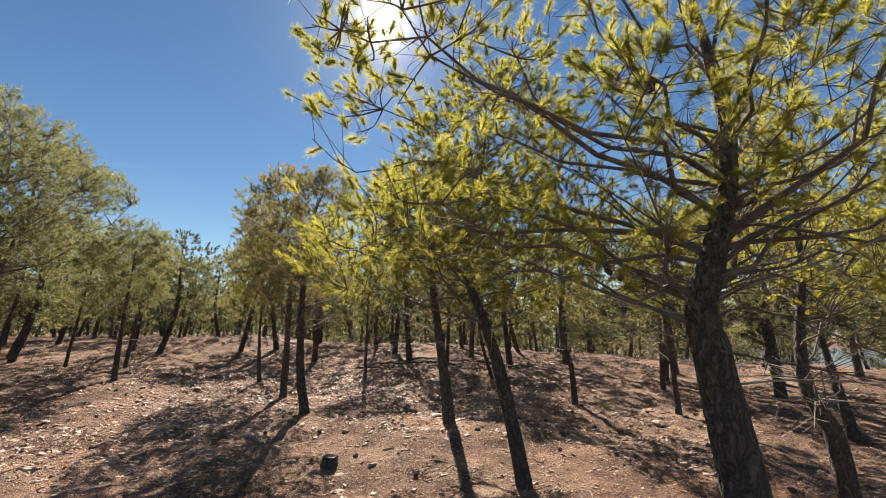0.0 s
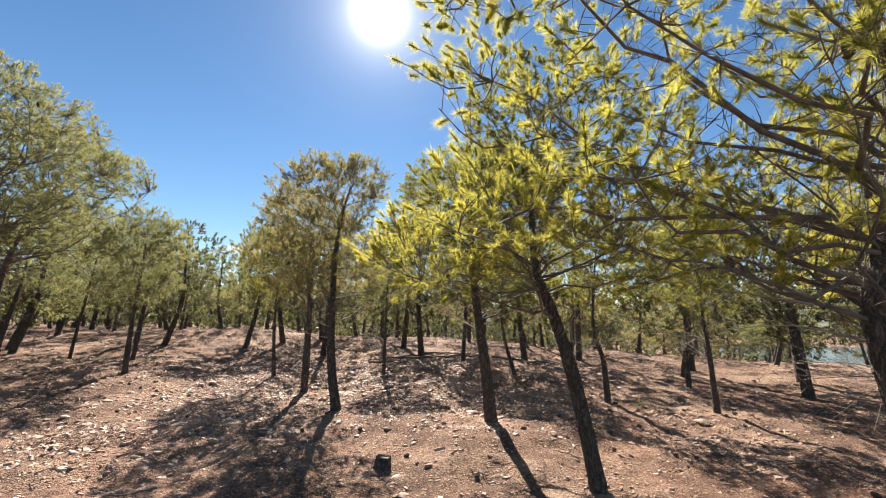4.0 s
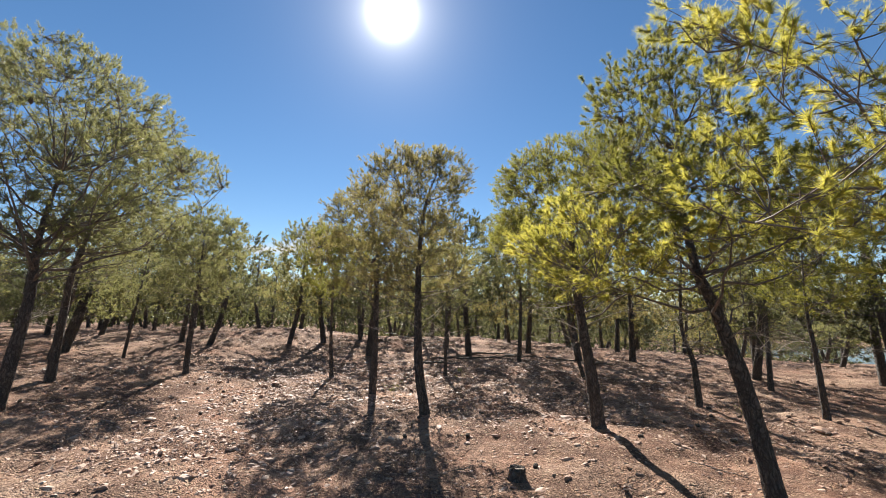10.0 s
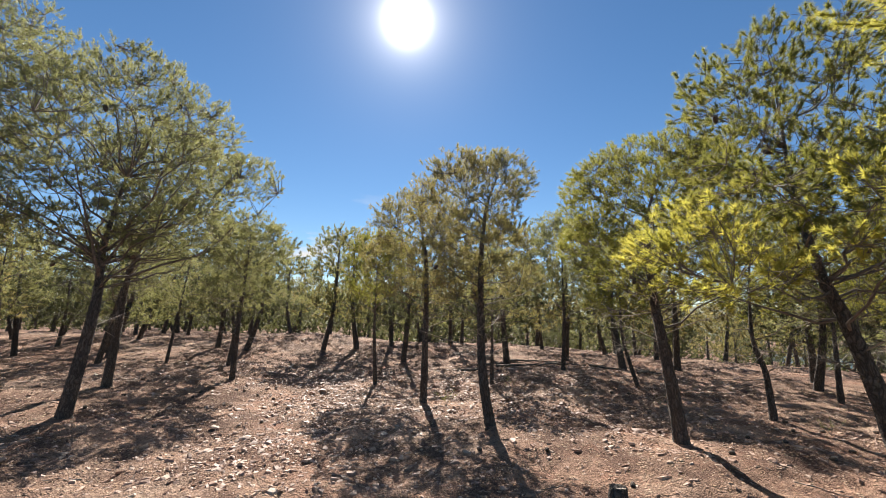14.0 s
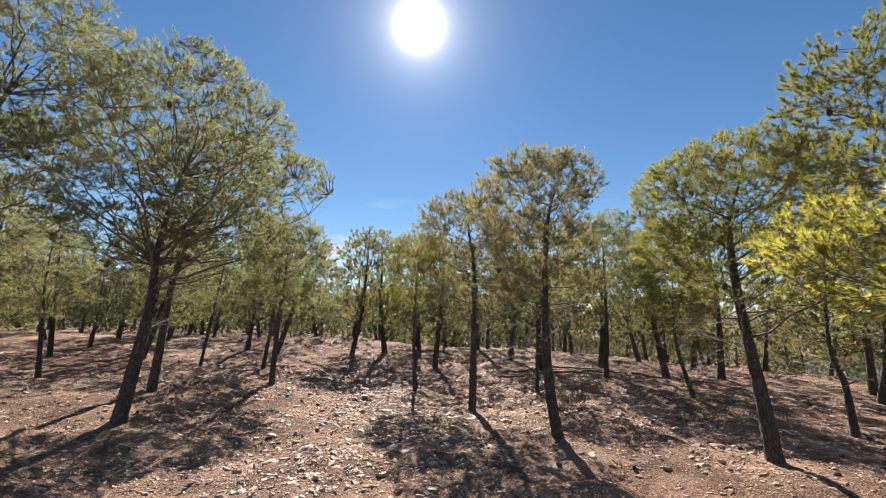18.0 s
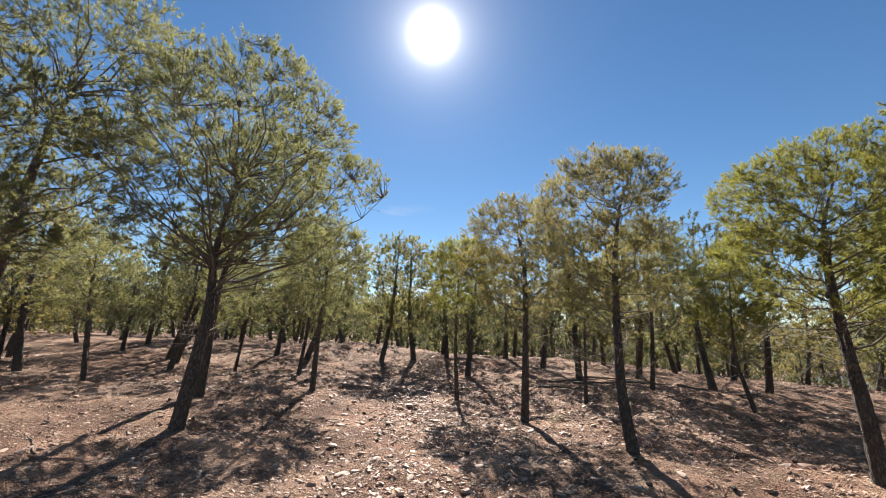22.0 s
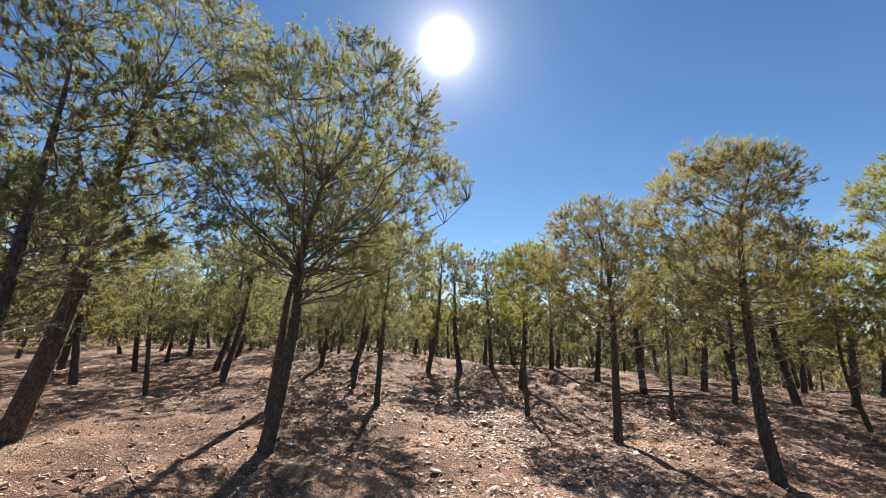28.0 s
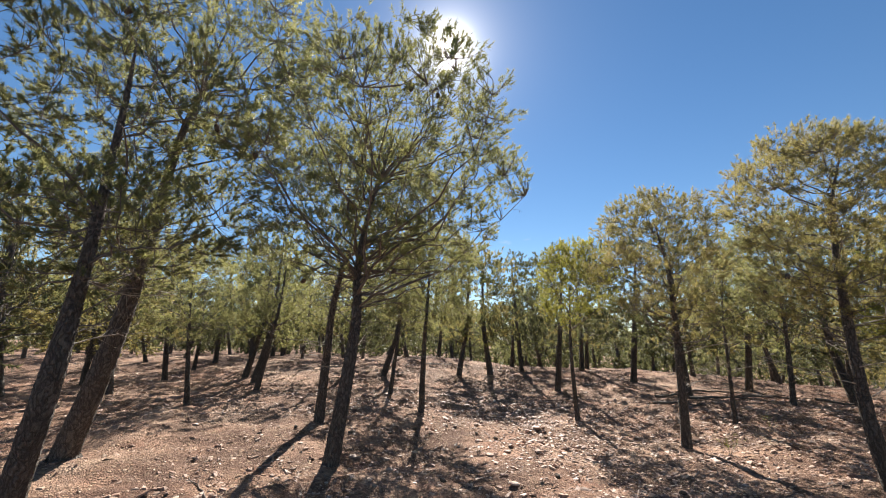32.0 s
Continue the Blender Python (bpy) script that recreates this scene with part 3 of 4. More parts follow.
# the big leaning pine close to where the walk begins
standing(1.66, 2.36, 0.155, [(1.53, 2.30, 0.68), (1.44, 2.30, 1.35), (1.42, 2.32, 1.62), (1.54, 2.34, 1.95), (1.68, 2.36, 2.40), (1.70, 2.36, 2.9), (1.62, 2.4, 3.6), (1.60, 2.4, 4.3)],
         [(0.15, 2.35, 3.05, 0.95, 0.75, 3), (-0.1, 2.5, 2.2, 0.75, 0.32, 2), (0.7, 2.7, 2.0, 0.8, 0.35, 2), (2.5, 2.4, 2.7, 0.9, 0.9, 3),
          (1.6, 2.4, 3.8, 1.0, 0.8, 3), (1.4, 3.2, 2.8, 0.9, 0.9, 2), (-0.5, 2.4, 3.0, 0.5, 0.5, 2), (1.2, 1.75, 2.6, 0.55, 0.6, 3.5), (2.0, 1.9, 2.1, 0.6, 0.45, 2),
          (2.3, 1.8, 3.1, 0.7, 0.7, 3), (2.9, 2.7, 3.3, 0.8, 0.8, 2), (1.5, 1.7, 3.4, 0.7, 0.6, 2)],
         11, limbs=46, clumps=330, per=5, clump_r=0.22, base_frac=0.37, brush=NEAR, leaf=YELLOW, bark=BARK_OLD, dead=16, cones=6, bare=22,
         label="large leaning pine with thick fissured bark and low yellow-green boughs")
# slender pines before and beside it
standing(0.84, 4.67, 0.10, [(0.63, 4.66, 0.96), (0.43, 4.65, 1.63), (0.28, 4.65, 2.04), (0.30, 4.85, 2.8), (0.5, 5.15, 3.5), (0.6, 5.3, 4.3)],
         [(0.65, 5.3, 3.95, 1.1, 0.85, 7), (0.2, 4.7, 3.0, 0.95, 0.55, 2), (-0.75, 4.3, 2.2, 0.75, 0.45, 3), (-0.25, 3.75, 2.4, 0.6, 0.42, 2), (1.3, 4.8, 2.7, 0.8, 0.6, 2)],
         12, limbs=32, clumps=370, per=6, clump_r=0.17, base_frac=0.36, brush=CLOSE, leaf=YELLOW, leaf_high=SUNNY, high=2.6, dead=9, cones=5, bare=16,
         label="leaning pine with bright yellow-green needles")
standing(3.53, 3.95, 0.105, [(3.44, 3.9, 0.54), (3.26, 3.9, 0.96), (3.25, 3.9, 1.41), (3.35, 3.9, 2.0), (3.5, 4.0, 3.0), (3.6, 4.0, 3.8)],
         [(3.5, 4.0, 2.9, 1.0, 0.8, 3), (3.2, 3.6, 2.1, 0.8, 0.4, 2), (4.2, 4.2, 2.3, 0.7, 0.5, 1)],
         13, limbs=18, clumps=150, per=6, clump_r=0.18, brush=CLOSE, leaf=YELLOW, base_frac=0.32, dead=10, label="crooked pine with dead lower branches")
standing(0.10, 7.04, 0.125, [(0.0, 7.03, 0.88), (-0.14, 7.02, 1.89), (-0.2, 7.0, 2.73), (-0.15, 7.0, 3.2), (0.05, 7.0, 3.8)],
         [(-0.05, 7.0, 3.5, 1.35, 0.72, 6), (-0.85, 7.0, 2.75, 0.65, 0.45, 1.3), (0.6, 7.0, 2.7, 0.75, 0.45, 1.2), (0.0, 7.0, 2.2, 0.95, 0.35, 0.35)],
         14, limbs=34, clumps=600, per=8, clump_r=0.12, base_frac=0.38, brush=MID, leaf=SUNNY, dead=13, cones=3, label="pine with a rounded sunlit crown")
standing(-2.46, 7.83, 0.11, [(-2.58, 7.82, 0.78), (-2.61, 7.81, 1.9), (-2.58, 7.82, 2.92), (-2.48, 7.83, 3.6), (-2.3, 7.85, 4.1)],
         [(-2.85, 7.82, 3.6, 0.98, 0.85, 4), (-2.3, 7.82, 3.95, 0.65, 0.55, 2), (-2.7, 7.8, 2.95, 0.9, 0.5, 2), (-2.6, 7.8, 2.3, 0.95, 0.4, 1.2)],
         15, limbs=34, clumps=500, per=7, clump_r=0.12, base_frac=0.4, brush=MID, leaf=OLIVE, dead=15, cones=3, label="slender pine with a thin brownish-green domed crown")
standing(-3.76, 10.30, 0.11, [(-3.74, 10.3, 1.5), (-3.76, 10.3, 2.9), (-3.85, 10.3, 3.5), (-3.95, 10.3, 4.0)],
         [(-3.95, 10.25, 3.75, 1.15, 0.75, 4), (-4.7, 10.2, 3.0, 0.65, 0.45, 1), (-3.5, 10.3, 3.0, 0.9, 0.5, 1.5), (-3.8, 10.3, 2.3, 1.0, 0.42, 1.1)],
         16, limbs=32, clumps=480, per=7, clump_r=0.12, base_frac=0.38, brush=MID, leaf=OLIVE, dead=15, label="upright pine with an umbrella-shaped crown")
standing(-5.29, 12.53, 0.085, [(-5.36, 12.5, 1.1), (-5.36, 12.5, 2.2), (-5.3, 12.4, 3.4)],
         [(-5.2, 12.1, 3.1, 0.95, 0.95, 3), (-5.5, 12.3, 2.4, 0.6, 0.4, 1)],
         17, limbs=12, clumps=197, per=10, base_frac=0.45, brush=DISTANT, leaf=SUNNY, label="small pine with a yellow-green crown")
standing(-2.16, 12.05, 0.075, [(-2.15, 12.05, 1.0), (-2.13, 12.05, 2.3), (-2.05, 12.0, 3.2)],
         [(-2.0, 12.05, 2.85, 0.95, 0.65, 1), (-2.0, 12.05, 2.3, 0.9, 0.5, 0.6)], 18, limbs=12, clumps=166, per=10, base_frac=0.3, brush=DISTANT, leaf=GREEN, dead=12,
         label="thin pine with sparse twiggy branches")
standing(0.12, 14.08, 0.10, [(0.2, 14.08, 1.7), (0.2, 14.08, 3.1), (0.2, 14.1, 4.6)],
         [(0.2, 14.1, 3.9, 1.3, 1.2, 1), (0.3, 14.1, 2.9, 1.35, 0.6, 0.8), (1.1, 14.2, 3.1, 0.8, 0.6, 0.5)], 19, limbs=18, clumps=380, per=10, base_frac=0.3, brush=DISTANT, leaf=GREEN, label="upright pine on the low mound")
standing(1.30, 11.50, 0.075, [(1.0, 11.47, 1.2), (0.98, 11.46, 2.2), (1.0, 11.4, 3.2)],
         [(1.0, 11.4, 2.8, 0.95, 0.8, 1), (1.0, 11.4, 2.12, 0.9, 0.5, 0.6)], 20, limbs=10, clumps=201, per=10, base_frac=0.3, brush=DISTANT, leaf=SUNNY, dead=9, label="thin bent pine on the mound")
standing(4.43, 8.28, 0.085, [(4.37, 8.28, 1.0), (4.31, 8.28, 1.8), (4.4, 8.3, 3.2)],
         [(4.5, 8.3, 3.0, 0.95, 1.0, 1), (4.5, 8.3, 2.15, 0.9, 0.5, 0.6)], 21, limbs=10, clumps=201, per=10, base_frac=0.3, brush=DISTANT, leaf=SUNNY, dead=9, label="thin pine with a bare lower trunk")
standing(5.59, 11.09, 0.095, [(5.63, 11.09, 1.0), (5.7, 11.1, 2.2), (5.8, 11.1, 3.4)],
         [(5.8, 11.1, 3.0, 1.1, 1.0, 1), (5.8, 11.1, 2.15, 1.04, 0.5, 0.6)], 22, limbs=10, clumps=201, per=10, base_frac=0.3, brush=DISTANT, leaf=GREEN, dead=9)
standing(2.73, 9.08, 0.085, [(2.68, 9.08, 0.7), (2.5, 9.07, 1.4), (2.6, 9.1, 2.6), (2.7, 9.1, 3.4)],
         [(2.7, 9.1, 3.0, 1.0, 0.95, 1), (2.7, 9.1, 2.19, 0.95, 0.5, 0.6)], 23, limbs=10, clumps=201, per=10, base_frac=0.3, brush=DISTANT, leaf=SUNNY, dead=9, label="bent pine with a bare lower trunk")
standing(6.3, 6.8, 0.12, [(6.1, 6.8, 0.8), (6.0, 6.8, 1.6), (6.1, 6.8, 3.0)],
         [(6.1, 6.8, 2.9, 1.2, 1.0, 1), (6.1, 6.8, 2.05, 1.14, 0.5, 0.6)], 24, limbs=10, clumps=201, per=10, base_frac=0.3, brush=DISTANT, leaf=GREEN, dead=9)
# the tall pines in the grove's open middle
standing(-9.08, 7.33, 0.145, [(-8.95, 7.35, 1.01), (-8.86, 7.36, 1.86), (-8.87, 7.35, 2.65), (-8.72, 7.32, 3.5), (-8.4, 7.25, 4.5)],
         [(-8.38, 6.95, 4.45, 1.75, 1.25, 7), (-9.3, 6.7, 3.9, 1.2, 0.9, 2.5), (-7.15, 8.2, 4.15, 0.75, 0.5, 1.6), (-7.9, 7.5, 3.2, 1.0, 0.6, 1.8), (-9.3, 7.2, 3.0, 1.1, 0.6, 1.8)],
         25, limbs=60, clumps=1000, per=7, clump_r=0.12, base_frac=0.42, brush=MID, leaf=GREEN, bark=BARK_OLD, dead=12, cones=5,
         label="tall broad-crowned pine with grey-green needles")
standing(-10.26, 9.44, 0.135, [(-10.2, 9.45, 1.28), (-10.12, 9.45, 2.44), (-9.83, 9.49, 3.67), (-9.6, 9.5, 5.0)],
         [(-9.6, 9.55, 4.7, 1.5, 1.1, 3), (-9.3, 9.6, 3.5, 1.2, 0.7, 1.5)],
         26, limbs=34, clumps=520, per=8, clump_r=0.13, brush=DISTANT, leaf=GREEN, bark=BARK_OLD, dead=8, label="tall pine growing beside a broader one")
standing(-8.84, 11.69, 0.105, [(-8.8, 11.69, 1.6), (-8.73, 11.69, 2.8), (-8.7, 11.69, 3.9)],
         [(-8.65, 11.6, 3.3, 1.1, 1.1, 3), (-8.7, 11.6, 2.3, 1.0, 0.5, 1)], 27, limbs=15, clumps=285, per=10, brush=DISTANT, leaf=GREEN, dead=10, label="pine with a light green conical crown")
standing(-10.24, 13.94, 0.09, [(-10.05, 13.96, 1.95), (-10.0, 13.97, 3.4), (-10.0, 14.0, 4.2)],
         [(-10.2, 13.9, 3.5, 1.0, 1.0, 1), (-10.2, 13.9, 2.65, 0.95, 0.5, 0.6)], 28, limbs=10, clumps=201, per=10, base_frac=0.3, brush=DISTANT, leaf=GREEN, dead=2)
standing(-12.58, 14.41, 0.075, [(-12.35, 14.42, 2.0), (-12.15, 14.43, 3.5), (-12.0, 14.4, 4.0)],
         [(-12.1, 14.4, 3.0, 0.75, 1.0, 1), (-12.1, 14.4, 2.15, 0.71, 0.5, 0.6)], 29, limbs=10, clumps=87, per=10, base_frac=0.3, brush=DISTANT, leaf=GREEN, label="thin leaning pine with sparse needles")
standing(-14.2, 13.6, 0.125, [(-13.9, 13.6, 1.6), (-13.7, 13.6, 2.8), (-13.6, 13.6, 4.2)],
         [(-13.7, 13.6, 3.6, 1.4, 1.0, 1), (-13.7, 13.6, 2.75, 1.33, 0.5, 0.6)], 30, limbs=12, clumps=147, per=10, base_frac=0.3, brush=DISTANT, leaf=GREEN)
standing(-13.67, 10.24, 0.085, [(-13.8, 10.22, 1.4), (-13.9, 10.2, 2.4), (-13.9, 10.2, 3.4)],
         [(-13.95, 10.2, 2.8, 1.1, 0.9, 1), (-13.95, 10.2, 2.03, 1.04, 0.5, 0.6)], 31, limbs=13, clumps=161, per=10, base_frac=0.4, brush=DISTANT, leaf=GREEN, dead=2)
standing(-12.25, 6.55, 0.20, [(-11.8, 6.45, 1.23), (-11.55, 6.45, 2.28), (-11.37, 6.44, 3.44), (-11.15, 6.45, 4.6), (-10.8, 6.5, 5.5)],
         [(-11.0, 6.5, 5.7, 1.7, 1.4, 4), (-11.8, 6.3, 4.2, 1.3, 0.8, 2), (-10.5, 6.7, 4.0, 0.9, 0.6, 2), (-11.6, 6.4, 2.8, 1.3, 0.6, 2), (-10.9, 6.6, 3.2, 1.0, 0.6, 1)],
         32, limbs=46, clumps=860, per=8, clump_r=0.12, base_frac=0.4, brush=MID, leaf=GREEN, bark=BARK_OLD, dead=6, cones=4,
         label="thick leaning pine with a heavy trunk")
standing(-10.85, 4.95, 0.145, [(-10.5, 4.8, 1.17), (-10.4, 4.78, 1.75), (-10.3, 4.75, 2.4), (-10.3, 4.8, 3.6), (-10.3, 4.8, 4.4)],
         [(-10.4, 4.8, 3.8, 1.2, 0.9, 3), (-10.0, 4.7, 2.5, 0.9, 0.55, 2), (-10.9, 4.9, 2.4, 0.9, 0.6, 2.5)],
         33, limbs=22, clumps=230, per=6, base_frac=0.42, brush=CLOSE, leaf=GREEN, bark=BARK_OLD, dead=6, cones=3,
         label="leaning pine with low drooping boughs")

# ---- the wood behind ----
def in_gap(x, y):
    """The open strip down the slope towards the pond."""
    d = np.hypot(x + 1, y - 1)
    b = np.degrees(np.arctan2(x + 1, y - 1))
    return ((b > 42.0) & (b < 46.5) & (d > 15) & (d < 54)) | (np.hypot(x - 52, y - 53) < 21)


POND_Z = -2.45
FAR_BRUSH, FARTHER_BRUSH = (22, 0.095, 0.0215, 0.9, 0.12), (12, 0.16, 0.040, 0.9, 0.25)
wood_rng = np.random.default_rng(5)
protos = []
for i, leaf in enumerate((GREEN, SHADY, SHADY, OLIVE, SHADY)):
    h = (4.5, 4.0, 5.0, 4.4, 4.7)[i]
    bend = wood_rng.normal(size=2) * 0.25
    for far in (False, True):
        protos.append((far, pine(0, -40 - 6 * i, 0.125, [(0, 0, 0), (bend[0] * 0.5, bend[1], h * 0.33), (bend[0], bend[1], h * 0.66), (bend[0] * 1.3, bend[1], h * 0.92)],
                                 [(bend[0], bend[1], h * 0.66, 1.3, h * 0.30, 4), (bend[0] + 0.6, bend[1], h * 0.38, 1.0, 0.65, 1.8), (bend[0] - 0.6, bend[1] + 0.2, h * 0.34, 1.0, 0.65, 1.8), (bend[0], bend[1] - 0.6, h * 0.36, 1.0, 0.6, 1.5)],
                                 60 + i, limbs=9 if far else 16, clumps=52 if far else 125, per=6, clump_r=0.28 if far else 0.2, base_frac=0.2,
                                 brush=FARTHER_BRUSH if far else FAR_BRUSH, leaf=leaf, split=False, lift=0.0,
                                 label=("green", "dull green", "dull green", "olive", "dull green")[i] + " young pine with a thin dark trunk")))
near_protos = [p for f, p in protos if not f]
far_protos = [p for f, p in protos if f]


def plant(src, x, y, scale, turn):
    z = float(ground_z(x, y)) - 0.03
    return copy_thing(src, pose(x, y, z, 0, 0, turn) @ Matrix.Diagonal((scale, scale, scale * wood_rng.uniform(0.92, 1.1), 1)))


placed = []
for x, y in ((-8.9, 18.9), (-7.7, 19.9), (-3.6, 23.0), (-5.25, 17.6), (-1.3, 16.8), (4.7, 16.6), (5.6, 20.3), (3.7, 21.2), (-15.6, 15.6), (-18.4, 20.5),
             (-20.5, 20.0), (-21.5, 15.0), (8.2, 10.6), (9.6, 12.4), (-16.5, 16.4), (1.2, 18.4), (-11.6, 17.6), (-17.5, 12.0), (7.8, 14.6), (10.5, 9.0), (-16.0, 8.2), (-19.0, 10.5),
             (-6.4, 21.5), (-2.2, 19.6), (-13.2, 18.3), (2.4, 15.4), (6.6, 13.0)):
    placed.append((x, y))
    plant(near_protos[int(wood_rng.integers(5))], x, y, wood_rng.uniform(1.1, 1.34), wood_rng.uniform(0, 360))


def fill(count, y0, y1, gap, sources, lo, hi):
    """Plant pines at random between two distances, no two closer than gap."""
    made, tries = 0, 0
    while made < count and tries < 20000:
        tries += 1
        y = wood_rng.uniform(y0, y1)
        x = wood_rng.uniform(-13 - 1.05 * max(y, 6), 7 + 1.0 * max(y, 6))
        if y < 20.5 and -16.5 < x < 10.5 or min((x - a) ** 2 + (y - b) ** 2 for a, b in placed) < gap ** 2:
            continue
        if in_gap(x, y):
            continue
        placed.append((x, y))
        plant(sources[int(wood_rng.integers(5))], x, y, wood_rng.uniform(lo, hi), wood_rng.uniform(0, 360))
        made += 1


fill(16, -14, 8, 2.6, far_protos, 0.9, 1.2)
fill(36, 8, 25, 2.1, near_protos, 0.9, 1.15)
fill(104, 23, 46, 1.7, far_protos, 0.95, 1.3)
hedge = [pine(0, -40, 0.09, [(0, 0, 0), (0.1, 0, 1.5), (0.2, 0.1, 3.2), (0.1, 0.1, 4.6)], [(0, 0, 3.0, 1.6, 1.6, 3), (0, 0, 1.0, 1.8, 1.0, 2)],
              80 + i, limbs=5, clumps=30, per=5, clump_r=0.45, base_frac=0.1, brush=(8, 0.32, 0.10, 0.9, 0.45), leaf=SHADY, split=False, lift=0.0) for i in range(3)]
chunks = {"trunk": [], "crown": []}
for i in range(230):
    y = wood_rng.uniform(44, 95)
    x = wood_rng.uniform(-16 - 1.1 * y, 10 + 1.05 * y)
    src = hedge[i % 3]
    if in_gap(x, y):
        continue
    c, sn, k = math.cos(i * 2.4), math.sin(i * 2.4), wood_rng.uniform(0.9, 1.5)
    for o in src.children:
        kind = o.name.split(".")[0]
        co = np.empty(3 * len(o.data.vertices), np.float32)
        o.data.vertices.foreach_get("co", co)
        co = co.reshape(-1, 3)
        tri = np.empty(3 * len(o.data.polygons), np.int32)
        o.data.loops.foreach_get("vertex_index", tri)
        spun = np.stack([co[:, 0] * c - co[:, 1] * sn, co[:, 0] * sn + co[:, 1] * c, co[:, 2]], -1) * k
        chunks[kind].append((spun + np.array([x, y, float(ground_z(x, y))]), tri.reshape(-1, 3)))
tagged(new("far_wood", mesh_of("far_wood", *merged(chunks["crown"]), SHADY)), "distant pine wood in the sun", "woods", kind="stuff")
tagged(new("far_trunks", mesh_of("far_trunks", *merged(chunks["trunk"]), BARK, True)), "dark trunks of the distant wood", "woods", kind="stuff")
for p in [q for _, q in protos] + hedge:
    for o in (*p.children_recursive, p):
        bpy.data.objects.remove(o)

# a pond down the slope, glimpsed through a gap in the wood
wa = np.linspace(0, 2 * np.pi, 48, endpoint=False)
wr = 19.0 + 2.0 * np.sin(2 * wa + 0.6) + 1.3 * np.sin(5 * wa)
shore = np.stack([52 + wr * np.cos(wa), 53 + wr * np.sin(wa), np.full(48, POND_Z)], -1)
tagged(new("water", mesh_of("water", np.vstack([shore, [[52, 53, POND_Z]]]), np.array([[i, (i + 1) % 48, 48] for i in range(48)]), WATER)),
       "pale still pond water reflecting the sky", "water", kind="structure")

# low wooded hills that close the view far off
ha = np.linspace(-1.35, 1.35, 181)
hr = np.array([150.0, 190.0, 240.0, 320.0, 420.0])
AA, RR = np.meshgrid(ha, hr, indexing="ij")
HX, HY = RR * np.sin(AA), RR * np.cos(AA)
HZ = -2.6 + np.clip((RR - 150) / 170, 0, 1) * (9 + 7 * lattice(AA * 4 + 9, RR * 0 + 2) + 2.2 * lattice(AA * 31, RR * 0.05) + 1.3 * lattice(AA * 90, RR * 0.1))
hi_, hj_ = np.meshgrid(np.arange(180), np.arange(4), indexing="ij")
h0 = (hi_ * 5 + hj_).ravel()
tagged(new("backdrop", mesh_of("backdrop", np.stack([HX, HY, HZ], -1).reshape(-1, 3), np.concatenate([np.stack([h0, h0 + 1, h0 + 6], -1), np.stack([h0, h0 + 6, h0 + 5], -1)]), HILL, True)),
       "low wooded hills far beyond the pines", "hills", kind="structure")

# brush and scrub on the slope behind the ridge
sr = np.random.default_rng(9)
n = 3400
sx, sy = sr.uniform(-55, 50, n), sr.uniform(27, 75, n)
clear = ~in_gap(sx, sy)
sx, sy = sx[clear], sy[clear]
n = len(sx)
sp = np.stack([sx, sy, ground_z(sx, sy) + sr.uniform(0.1, 1.2, n) + sr.random(n) * 2.2 * step(sy, 42, 52)], -1)
v, t = needles(sr, sp, unit(sr.normal(size=(n, 3)) * 0.5 + np.array([0, 0, 1.0])), 22, 0.40, 0.09, 0.9, 0.7)
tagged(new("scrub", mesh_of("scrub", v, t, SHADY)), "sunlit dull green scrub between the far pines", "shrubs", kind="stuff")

# ---- stones ----
def stone_shape(rng, sides):
    """A flat angular stone: a low ring of uneven corners, top and underside."""
    m = sides
    a = np.sort(rng.uniform(0, 2 * np.pi, m) * 0.35 + np.linspace(0, 2 * np.pi, m, endpoint=False) * 1.0)
    r = rng.uniform(0.65, 1.1, m)
    low_ring = np.stack([np.cos(a) * r, np.sin(a) * r, np.full(m, -0.25)], -1)
    top_ring = np.stack([np.cos(a) * r * rng.uniform(0.6, 0.92, m), np.sin(a) * r * rng.uniform(0.6, 0.92, m), rng.uniform(0.22, 0.48, m)], -1)
    v = np.vstack([low_ring, top_ring, [[rng.normal() * 0.1, rng.normal() * 0.1, 0.46]]])
    t = []
    for i in range(m):
        j = (i + 1) % m
        t += [(i, j, m + j), (i, m + j, m + i), (m + i, m + j, 2 * m)]
    return v, np.array(t)


def stony(x, y):
    """How thick the stones lie: most along the washed-out track, some everywhere."""
    track = np.exp(-((x + 5.2 + 0.16 * (y - 6)) / 1.2) ** 2) * step(y, 2, 5)
    bank = np.exp(-((x + 1.5) / 4.0) ** 2 - ((y - 12) / 4) ** 2)
    patch = step(lattice(x * 0.9 + 5, y * 0.9), 0.35, 0.75)
    return 0.14 + 0.34 * patch + 0.65 * track + 0.40 * bank


st_rng = np.random.default_rng(21)
shapes = [stone_shape(st_rng, 7) for _ in range(12)]
chips = [stone_shape(st_rng, 5) for _ in range(12)]
grit = [stone_shape(st_rng, 4) for _ in range(12)]


